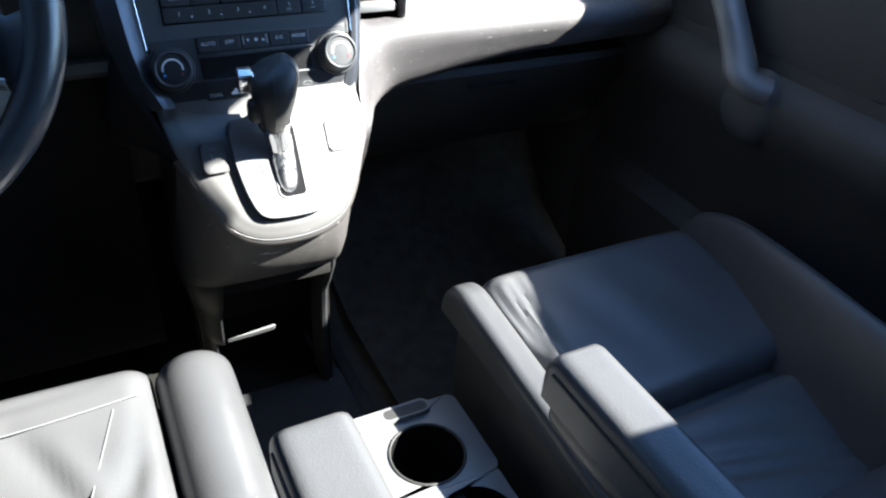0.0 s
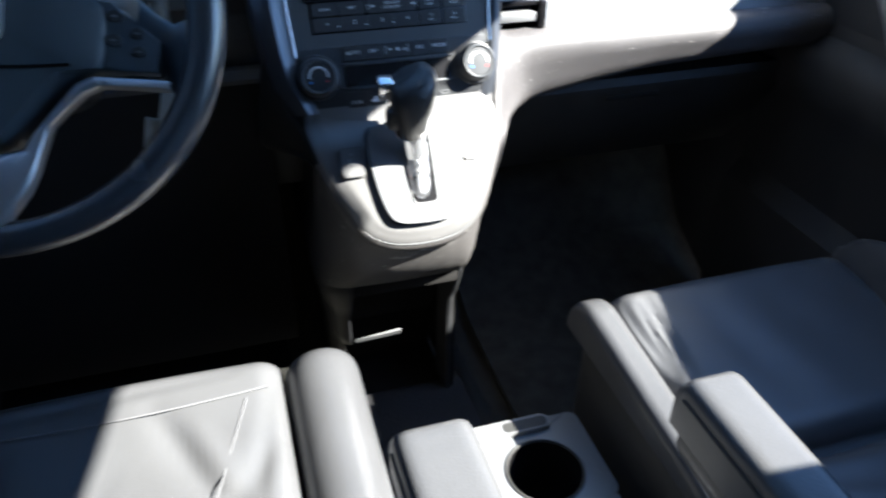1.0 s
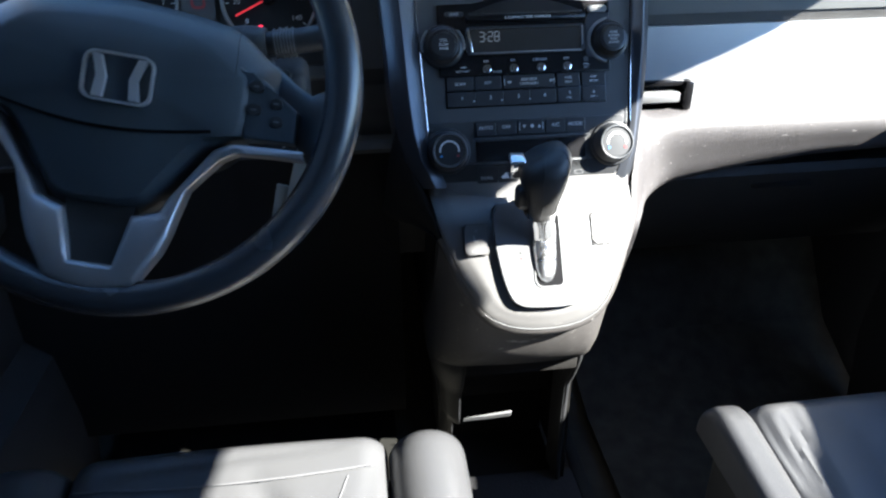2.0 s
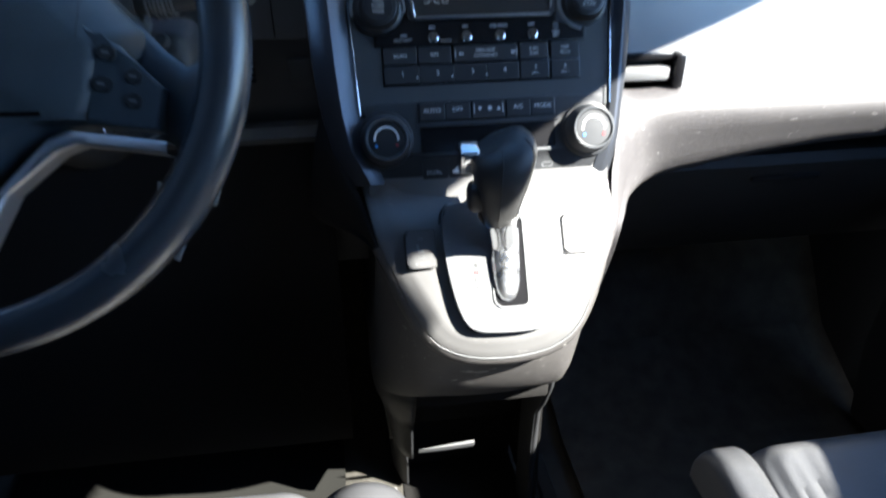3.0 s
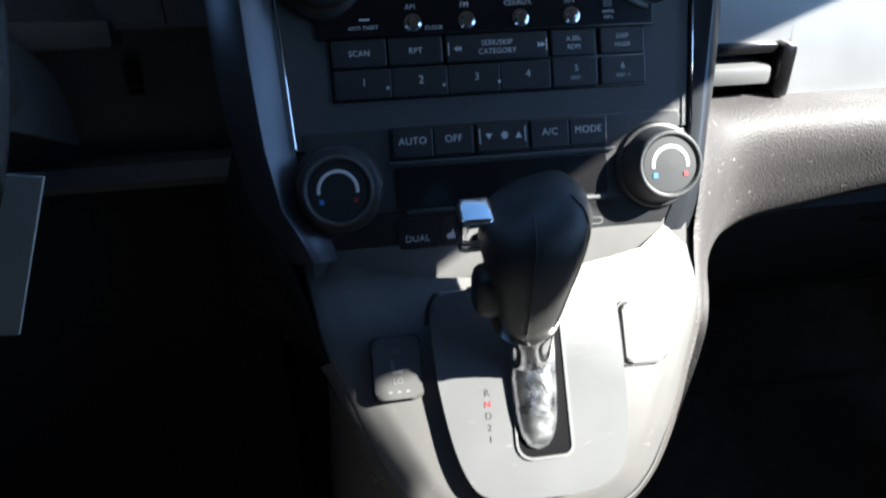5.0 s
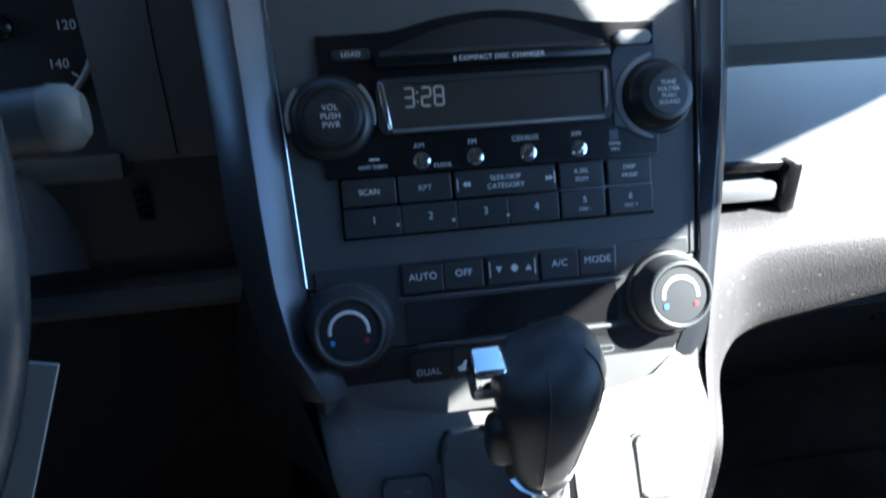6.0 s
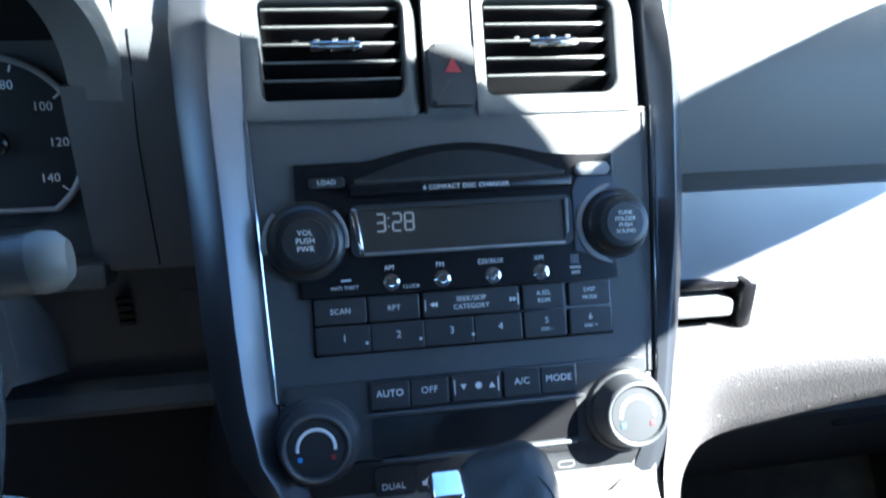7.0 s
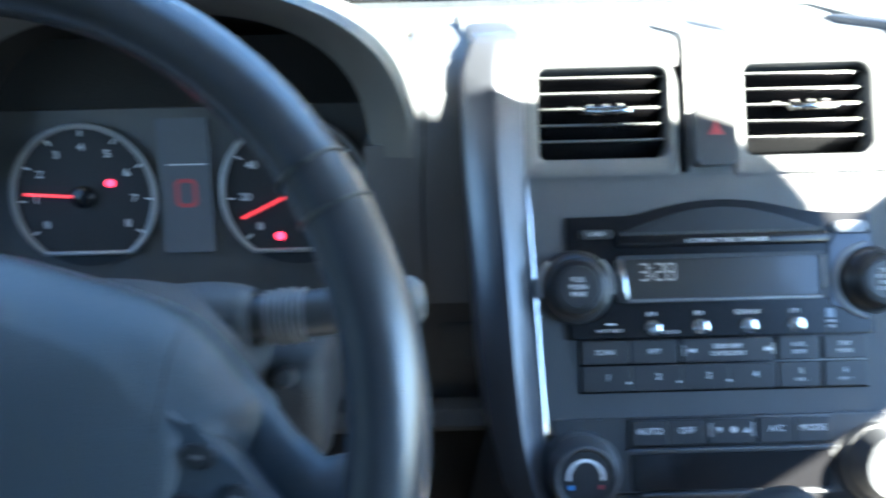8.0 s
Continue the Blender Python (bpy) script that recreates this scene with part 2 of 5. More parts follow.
def sweep(profile, x0, x1, r=0.0):
    """A closed (y, z) outline drawn out from x0 to x1."""
    bm = bmesh.new()
    ends = [[bm.verts.new((x, y, z)) for y, z in profile] for x in (x0, x1)]
    n = len(profile)
    bm.faces.new(ends[0])
    bm.faces.new(ends[1][::-1])
    for i in range(n):
        bm.faces.new((ends[0][i], ends[0][(i + 1) % n], ends[1][(i + 1) % n], ends[1][i]))
    return soften(bm, r, 2, 20)


def sheet(rows, thick=0.0):
    """A skin through rows of points, made solid by thick."""
    bm = bmesh.new()
    V = [[bm.verts.new(p) for p in row] for row in rows]
    for a, b in zip(V, V[1:]):
        for i in range(len(a) - 1):
            bm.faces.new((a[i], a[i + 1], b[i + 1], b[i]))
    if thick:
        bmesh.ops.recalc_face_normals(bm, faces=bm.faces)
        bmesh.ops.solidify(bm, geom=bm.faces[:], thickness=thick)
    return bm


def cushion(x0, x1, y0, y1, z0, top, edge=0.04, nx=18, ny=22, power=2.2):
    """A stuffed block: top(x, y) gives its crown, its upper edges roll off over edge metres."""
    bm = bmesh.new()
    def roll(d):
        d = min(max(d / edge, 0.0), 1.0)
        return (1 - (1 - d) ** power) ** (1 / power)
    def spaced(a, b, n):
        return [a + (b - a) * (0.5 - 0.5 * math.cos(math.pi * i / n)) for i in range(n + 1)]
    xs, ys = spaced(x0, x1, nx), spaced(y0, y1, ny)
    V = []
    for y in ys:
        V.append([bm.verts.new((x, y, top(x, y) - edge * (1 - roll(min(x - x0, x1 - x))) - edge * (1 - roll(min(y - y0, y1 - y))))) for x in xs])
    for a, b in zip(V, V[1:]):
        for i in range(nx):
            bm.faces.new((a[i], a[i + 1], b[i + 1], b[i]))
    loop = V[0] + [r[-1] for r in V[1:]] + V[-1][-2::-1] + [r[0] for r in V[-2:0:-1]]
    low = [bm.verts.new((v.co.x, v.co.y, z0)) for v in loop]
    n = len(loop)
    for i in range(n):
        bm.faces.new((loop[i], loop[(i + 1) % n], low[(i + 1) % n], low[i]))
    bm.faces.new(low)
    return bm


def letters(body, text, size, x, y, z, mat, parent, m, align="CENTER", wide=1.0, turn=0.0):
    """Raised print in the frame m, its middle at x, y."""
    c = bpy.data.curves.new(body, "FONT")
    c.body, c.size, c.extrude, c.align_x, c.align_y = text, size, 0.00015, align, "CENTER"
    c.space_character = 1.05
    ob = bpy.data.objects.new(body, c)
    me = bpy.data.meshes.new_from_object(ob)
    bpy.data.objects.remove(ob)
    bpy.data.curves.remove(c)
    bm = bmesh.new()
    bm.from_mesh(me)
    bpy.data.meshes.remove(me)
    bm.transform(m @ Matrix.Translation((x, y, z)) @ Matrix.Rotation(radians(turn), 4, "Z") @ Matrix.Diagonal((wide, 1, 1, 1)))
    return part(body, bm, mat, parent, smooth=0)


MA = frame_at((0, 0.970, 0.710), (0, 0.41, 0.912))    # the stack's face
MB = frame_at((0, 0.890, 0.586), (0, 0.545, 0.838))   # the selector's face

# ---- ground and car body ----
tagged(part("ground", box(-60, 60, -60, 60, -0.02, 0.03), ASPHALT), "grey worn asphalt car park", "ground", kind="structure")

# unseen side trim edges, bent to throw the shade lines inside the cabin
U_EDGE = [(0.575, -1.5, 1.335), (0.575, -0.5, 1.350), (0.578, 0.1, 1.342), (0.580, 0.4, 1.318), (0.585, 0.698, 1.300), (0.588, 0.745, 1.286), (0.590, 0.786, 1.2657), (0.600, 0.851, 1.2243), (0.620, 0.889, 1.203), (0.66, 1.04, 1.125), (0.75, 1.48, 0.94)]
D_EDGE = [(0.57, -1.5, 1.24), (0.57, -0.5, 1.33), (0.57, 0.06, 1.324), (0.57, 0.16, 1.307), (0.57, 0.238, 1.287), (0.57, 0.31, 1.240), (0.57, 0.37, 1.188), (0.57, 0.42, 1.150), (0.57, 0.462, 1.138), (0.57, 0.4745, 1.150), (0.57, 0.4785, 1.224), (0.57, 0.486, 1.2185), (0.57, 0.494, 1.208), (0.57, 0.502, 1.200), (0.57, 0.514, 1.206), (0.57, 0.530, 1.229), (0.57, 0.568, 1.216), (0.57, 0.63, 1.185), (0.57, 0.70, 1.149), (0.574, 0.787, 1.112), (0.586, 0.8326, 1.078), (0.592, 0.872, 1.050), (0.73, 1.40, 0.86)]


def mirror(pts, s):
    return [(s * x, y, z) for x, y, z in pts]


# unseen front edge of the roof, curved to set the dash's shadow line
def header_y(x):
    f = min(1.0, max(0.0, (abs(x) - 0.17) / 0.09))
    return 0.824 - 0.029 * f * f * (3 - 2 * f) - 2.3 * x ** 6


roof_rows = []
for k in range(13):
    v = k / 12
    row = []
    for i in range(49):
        x = -0.588 + 1.176 * i / 48
        y = -1.6 + v * (header_y(x) + 1.6)
        row.append((x, y, 1.30 + 0.035 * (1 - (x / 0.53) ** 2) + 0.06 * (1 - v) * v + 0.082 * max(0.0, 0.50 - max(y, -0.15))))
    roof_rows.append(row)
tagged(part("ceiling", sheet(roof_rows, 0.02), HEADLINER), "pale grey woven headliner of the car roof", "headliner", kind="structure")

def edge_at(curve, y):
    """The point of an edge at y, with its corners a little rounded."""
    total = Vector()
    for d in (-0.004, -0.002, 0.0, 0.002, 0.004):
        v = min(max(y + d, curve[0][1]), curve[-1][1])
        a, b = next((a, b) for a, b in zip(curve, curve[1:]) if v <= b[1])
        total += Vector(a).lerp(Vector(b), (v - a[1]) / (b[1] - a[1]))
    return Vector((total.x / 5, y, total.z / 5))


def rail_rows(s):
    """The upper and lower edge of the side trim, point above point."""
    ys = [-1.5 + 0.1 * k for k in range(15)] + [0.0 + 0.004 * k for k in range(225)] + [0.91 + 0.07 * k for k in range(8)]
    return [mirror([edge_at(U_EDGE, y) for y in ys], s), mirror([edge_at(D_EDGE, y) for y in ys], s)]


for s, side in ((1, "right"), (-1, "left")):
    rail = part("wall_" + side, sheet(rail_rows(s), 0.012), TRIM)
    tagged(rail, "unseen grey pillar and roof rail trim shaped to cast cabin shadows", "pillar trim", kind="structure")
    pillar = part("pillar_" + side, sheet([[(s * 0.57, -0.075, 1.335), (s * 0.655, 0.125, 0.965), (s * 0.70, 0.22, 0.80)], [(s * 0.57, -0.26, 1.33), (s * 0.655, -0.26, 0.965), (s * 0.70, -0.26, 0.80)]], 0.02), TRIM)
    tagged(pillar, "grey plastic door pillar trim behind the seat", "pillar trim", kind="structure")
    rear = part("rear_side_" + side, box(s * 0.70, s * 0.74, -1.6, -0.25, 0.05, 0.84), TRIM)
    tagged(rear, "grey plastic rear side panel", "side panel", kind="structure")
tagged(part("rear_wall", box(-0.74, 0.74, -1.66, -1.6, 0.05, 0.86), TRIM), "grey plastic tailgate lining", "tailgate", kind="structure")
tagged(part("rear_header", box(-0.55, 0.55, -1.64, -1.58, 1.2, 1.31), TRIM), "grey rear roof edge trim", "roof trim", kind="structure")
for s, side in ((1, 2), (-1, 3)):
    rear_pane = part("window_%d" % side, sheet([[(s * 0.57, y, 1.292 if y > -1.2 else 1.24), (s * 0.70, y, 0.80)] for y in (-0.25, -0.7, -1.2, -1.6)], 0.004), PRIVACY)
    tagged(rear_pane, "dark tinted rear side window glass", "car window", kind="structure")
back_pane = part("window_4", sheet([[(-0.55, -1.6, 1.25), (0.55, -1.6, 1.25)], [(-0.70, -1.63, 0.85), (0.70, -1.63, 0.85)]], 0.004), PRIVACY)
tagged(back_pane, "dark tinted rear window glass", "car window", kind="structure")
# unseen pane added to weaken the light from the driver's side
side_pane = part("window_5", sheet([[(-0.572, y, 1.285 - 0.35 * max(0.0, y - 0.30)), (-0.700, y, 0.78)] for y in (-0.25, 0.0, 0.3, 0.6, 0.85)], 0.004), TINTED)
tagged(side_pane, "unseen tinted driver door glass, closed, added to dim side light", "car window", kind="structure")
shield_rows = [[(x, header_y(x) + v * (1.50 - header_y(x)), 1.305 + v * (0.945 - 1.305)) for x in [-0.55 - 0.17 * v + (1.10 + 0.34 * v) * i / 12 for i in range(13)]] for v in [k / 8 for k in range(9)]]
shield = part("window_1", sheet(shield_rows, 0.004), GLASS)
shield.visible_shadow = False
tagged(shield, "clear curved windscreen glass", "windscreen", kind="structure")

floor_rows = [[(x, y, z) for x in (-0.74, -0.4, 0.0, 0.4, 0.74)] for y, z in ((-1.6, 0.06), (0.3, 0.06), (0.9, 0.06), (1.15, 0.065), (1.3, 0.14), (1.45, 0.34), (1.5, 0.7))]
tagged(part("floor", sheet(floor_rows, 0.02), CARPET), "dark grey carpeted car floor", "floor", kind="structure")


# ---- doors ----
def front_door(name, s, label):
    d = thing(name, label, "car door", (s * 0.70, 0.5, 0.1))
    prof = [(0.70, 0.712), (0.685, 0.710), (0.68, 0.70), (0.675, 0.66), (0.655, 0.645), (0.645, 0.62), (0.65, 0.58), (0.675, 0.55), (0.68, 0.40), (0.65, 0.37), (0.64, 0.25), (0.66, 0.10), (0.70, 0.08)]
    rows = [[(s * x, y, z) for x, z in prof] for y in (-0.26, 0.0, 0.2, 0.4, 0.6, 0.8, 1.0, 1.12)]
    part("door_panel", sheet(rows, 0.02), DOORMAT, d)
    # sill heights are set by the sunlit strip on the passenger seat
    part("sill_trim", sheet([[(s * 0.688, y, 0.68), (s * 0.684, y, z - 0.03), (s * 0.688, y, z - 0.004), (s * 0.698, y, z), (s * 0.735, y, z + 0.002)] for y, z in ((-0.26, 0.84), (0.2, 0.835), (0.30, 0.816), (0.385, 0.8035), (0.45, 0.795), (0.505, 0.7885), (0.56, 0.785), (0.62, 0.786), (0.68, 0.797), (0.76, 0.830), (0.88, 0.85), (1.2, 0.88), (1.48, 0.92))], -0.012), DOORMAT, d, "dark upper door trim")
    part("front_panel", box(s * 0.70, s * 0.74, 1.08, 1.5, 0.02, 0.90, 0.01), DOORMAT, d)
    h = part("pull_handle", tube(spline(mirror([(0.69, 0.98, 0.80), (0.655, 0.92, 0.78), (0.645, 0.865, 0.735), (0.64, 0.82, 0.68), (0.632, 0.790, 0.650), (0.655, 0.765, 0.638)], s), 24), lambda t: 0.022 + 0.004 * t, 14, flat=0.75), HANDLE, d, "silver-painted curved pull handle")
    bm = lathe([(0.002, 0.040), (0.022, 0.038), (0.040, 0.031), (0.052, 0.018), (0.056, 0.0)], 40)
    part("handle_boss", bm, DASH, d, "round dark plastic boss", m=frame_at((s * 0.672, 0.785, 0.607), (0, 0, 1), (0, -s, 0)))
    return d


front_door("front_door", 1, "dark grey plastic front passenger door with silver pull handle, closed")
front_door("front_door", -1, "dark grey plastic driver door with silver pull handle, closed")


# ---- dashboard ----
dash = thing("dashboard", "two-tone grey moulded dashboard with silver band and padded ledge", "dashboard", (0, 1.2, 0.6))
part("upper_right", sweep([(1.042, 0.817), (1.045, 0.862), (1.055, 0.900), (1.075, 0.930), (1.12, 0.952), (1.25, 0.960), (1.5, 0.94), (1.5, 0.817)], 0.1480, 0.735, 0.006), DASH_TOP, dash)
part("band_gap", sweep([(1.0445, 0.8035), (1.0445, 0.8165), (1.3, 0.8165), (1.3, 0.8035)], 0.1480, 0.735), DARK, dash, "black shadow gap above the silver band")
part("silver_band", sweep([(1.029, 0.700), (1.030, 0.712), (1.034, 0.740), (1.041, 0.803), (1.10, 0.803), (1.10, 0.700)], 0.2215, 0.735, 0.003), BAND, dash, "satin silver trim band")
part("silver_band", sweep([(1.034, 0.7385), (1.041, 0.803), (1.10, 0.803), (1.10, 0.7385)], 0.1480, 0.2215, 0.002), BAND, dash, "satin silver trim band")
# padded ledge: runs under the silver band, turns the corner and narrows down the console's flank
LEDGE = []
for x, low in ((0.735, 0.640), (0.60, 0.637), (0.485, 0.633), (0.40, 0.629), (0.36, 0.625), (0.30, 0.617), (0.25, 0.608)):
    LEDGE.append([(x, 1.034, 0.702), (x, 1.010, 0.6985), (x, 0.998, 0.684), (x, 1.002, 0.655 + 0.3 * (low - 0.605)), (x, 1.028, low), (x, 1.12, low + 0.006)])
CORNER = [
    [(0.205, 1.034, 0.7020), (0.205, 1.010, 0.6985), (0.206, 0.997, 0.684), (0.207, 1.002, 0.650), (0.210, 1.028, 0.6005), (0.205, 1.12, 0.608)],
    [(0.160, 1.030, 0.7020), (0.165, 1.003, 0.6975), (0.175, 0.992, 0.681), (0.183, 0.998, 0.645), (0.190, 1.022, 0.5950), (0.182, 1.11, 0.600)],
    [(0.136, 0.985, 0.7120), (0.145, 0.979, 0.697), (0.156, 0.978, 0.673), (0.166, 0.988, 0.636), (0.174, 1.008, 0.5920), (0.160, 1.09, 0.590)],
    [(0.131, 0.968, 0.7000), (0.138, 0.964, 0.684), (0.1465, 0.966, 0.660), (0.155, 0.976, 0.625), (0.161, 0.992, 0.5905), (0.143, 1.07, 0.580)],
    [(0.126, 0.952, 0.6720), (0.131, 0.949, 0.658), (0.138, 0.952, 0.637), (0.145, 0.961, 0.613), (0.1505, 0.972, 0.5935), (0.130, 1.05, 0.575)],
    [(0.121, 0.9400, 0.6470), (0.125, 0.936, 0.638), (0.1305, 0.937, 0.624), (0.137, 0.945, 0.608), (0.1410, 0.953, 0.5960), (0.118, 1.04, 0.570)],
    [(0.1155, 0.9150, 0.6180), (0.119, 0.913, 0.6135), (0.1225, 0.915, 0.609), (0.1260, 0.922, 0.603), (0.1285, 0.929, 0.5970), (0.108, 1.03, 0.560)],
    [(0.1112, 0.9060, 0.6045), (0.1138, 0.904, 0.6015), (0.1160, 0.905, 0.599), (0.1185, 0.909, 0.5955), (0.1205, 0.914, 0.5910), (0.104, 1.02, 0.550)],
    [(0.1034, 0.8950, 0.5875), (0.1055, 0.893, 0.5855), (0.1075, 0.893, 0.584), (0.1095, 0.897, 0.5805), (0.1110, 0.902, 0.5760), (0.098, 1.01, 0.540)],
    [(0.0915, 0.8775, 0.5610), (0.0925, 0.8770, 0.5600), (0.0935, 0.8775, 0.5590), (0.0945, 0.880, 0.5565), (0.0950, 0.884, 0.5530), (0.088, 0.985, 0.520)],
]


def skinned(rows, across=18, along_n=8):
    """A smooth closed skin through rows of control points."""
    lanes = [spline(lane, along_n * (len(rows) - 1)) for lane in zip(*rows)]
    return sheet([spline(row, across) for row in zip(*lanes)])


part("padded_ledge", skinned(LEDGE + CORNER), PAD, dash, "textured grey padded ledge with scuffs", smooth=60)
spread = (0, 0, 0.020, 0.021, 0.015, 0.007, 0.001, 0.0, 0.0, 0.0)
part("flank_skin", skinned([[(-(row[0][0] + (x - row[0][0]) * 0.5) - spread[k], y, z) for x, y, z in row] for k, row in enumerate(CORNER) if k > 1]), LINING_AND_SHADE, dash, "dark grey flank beside the console", smooth=60)
part("dash_core", box(-0.735, 0.735, 1.178, 1.5, 0.60, 0.90, 0.0), DARK, dash)
part("latch_recess", box(0.1485, 0.2200, 1.045, 1.10, 0.703, 0.7385), BLACK, dash, "black open latch recess")
lat = part("glovebox_latch", box(0.150, 0.2050, 1.022, 1.046, 0.7120, 0.7250, 0.003), SATIN, dash, "silver glovebox latch lever")
part("latch_frame", box(0.2090, 0.2212, 1.021, 1.06, 0.7015, 0.7395, 0.004), BLACK, dash, "gloss black latch surround")
part("latch_frame", box(0.1490, 0.2088, 1.027, 1.06, 0.7325, 0.7390, 0.0015), BLACK, dash, "gloss black latch surround")
part("footwell_panel", box(-0.190, -0.098, 1.085, 1.105, 0.485, 0.735, 0.004), DARK, dash, "dark plastic footwell side panel")
gb = part("glovebox_door", sweep([(1.055, 0.605), (1.052, 0.592), (1.070, 0.560), (1.130, 0.480), (1.20, 0.40), (1.26, 0.37), (1.30, 0.60)], 0.17, 0.69, 0.008), DARK, dash, "dark plastic glovebox door")
part("glovebox_handle", box(0.35, 0.44, 1.0605, 1.080, 0.566, 0.575, 0.003), LINING_AND_SHADE, gb)

# centre of the dash top and the driver's side
part("top_centre", sweep([(1.115, 0.90), (1.115, 0.940), (1.14, 0.9485), (1.25, 0.9585), (1.5, 0.9385), (1.5, 0.90)], -0.1645, 0.1475, 0.004), DASH_TOP, dash)
part("side_face", sweep([(1.074, 0.757), (1.068, 0.885), (1.074, 0.915), (1.090, 0.936), (1.13, 0.946), (1.25, 0.950), (1.5, 0.934), (1.5, 0.757)], -0.2036, -0.1420, 0.002), DASH, dash)
part("cluster_cheek", sweep([(1.0745, 0.757), (1.0690, 0.882), (1.15, 0.882), (1.15, 0.757)], -0.238, -0.2037, 0.002), DASH, dash)
part("cheek_head", sweep([(1.0720, 0.880), (1.0770, 0.915), (1.0925, 0.9345), (1.13, 0.9445), (1.20, 0.944), (1.20, 0.880)], -0.2220, -0.2037, 0.0015), DASH, dash)
part("panel_gap", tube(spline([(-0.1975, 1.0735, 0.760), (-0.1980, 1.0700, 0.840), (-0.1955, 1.0682, 0.882), (-0.1950, 1.0735, 0.915)], 16), 0.0005, 6), BLACK, dash)
part("top_left", sweep([(1.12, 0.90), (1.13, 0.945), (1.25, 0.957), (1.5, 0.937), (1.5, 0.90)], -0.735, -0.5570, 0.004), DASH_TOP, dash)
part("top_behind_hood", sweep([(1.21, 0.90), (1.21, 0.953), (1.26, 0.9565), (1.5, 0.937), (1.5, 0.90)], -0.5560, -0.2040, 0.004), DASH_TOP, dash)
part("outer_left", sweep([(1.06, 0.66), (1.06, 0.88), (1.09, 0.93), (1.13, 0.948), (1.20, 0.948), (1.20, 0.66)], -0.735, -0.5560, 0.006), DASH, dash)
part("lower_face", sweep([(1.083, 0.668), (1.088, 0.754), (1.15, 0.754), (1.15, 0.668)], -0.735, -0.1535, 0.004), DOORMAT, dash)
part("lower_ledge", sweep([(1.061, 0.6505), (1.058, 0.657), (1.066, 0.667), (1.15, 0.667), (1.15, 0.6505)], -0.735, -0.1535, 0.004), DASH, dash, "dark grey lower ledge")
# lower part added to block sun from the footwell, near-black for its shade
part("knee_panel", sweep([(1.062, 0.650), (1.052, 0.56), (1.058, 0.42), (1.068, 0.24), (1.080, 0.20), (1.16, 0.20), (1.16, 0.650)], -0.735, -0.1535, 0.006), LINING_AND_SHADE, dash, "dark plastic knee panel")
for k in range(4):
    part("grille_slot", box(-0.232, -0.222, 1.079, 1.0835, 0.712 + 0.006 * k, 0.715 + 0.006 * k), BLACK, dash)

# binnacle hood
rows = []
RIM = [(1.230, 0.70, 0.45, 1.23), (1.150, 0.80, 0.76, 1.15), (1.105, 0.825, 0.83, 1.10), (1.080, 0.840, 0.865, 1.078), (1.055, 0.905, 0.925, 1.0725), (1.041, 0.965, 0.972, 1.0715), (1.038, 0.985, 0.988, 1.0712), (1.046, 0.998, 1.002, 1.072), (1.066, 1.010, 1.010, 1.080), (1.15, 1.035, 0.98, 1.15), (1.30, 1.035, 0.70, 1.30)]
for y, sx, sz, foot_y in RIM:
    row = []
    for i in range(65):
        a = -0.03 + (math.pi + 0.06) * i / 64
        cx, cz = math.cos(a), math.sin(a)
        ex = math.copysign(abs(cx) ** 0.75, cx)
        row.append((-0.380 + 0.176 * sx * ex, y + (foot_y - y) * (1 - max(cz, 0.0)), 0.880 + 0.112 * sz * math.copysign(abs(cz) ** 0.8, cz)))
    rows.append(row)
part("binnacle_hood", sheet(rows[3:], -0.004), DASH_TOP, dash, "grey rounded hood over the gauges")
part("hood_lining", sheet(rows[:4], -0.003), LINING_AND_SHADE, dash, "matt dark lining inside the hood")

# stack: side pillars, vents and face
def along(curve, v):
    """The x of a curve of (v, x) pairs at v."""
    for (v0, x0), (v1, x1) in zip(curve, curve[1:]):
        if v <= v1:
            return x0 + (x1 - x0) * max(0.0, (v - v0) / (v1 - v0))
    return curve[-1][1]


INNER = [(-0.066, 0.1000), (-0.055, 0.1030), (-0.035, 0.1150), (0.0, 0.1205), (0.172, 0.1285), (0.235, 0.1275), (0.263, 0.1290)]
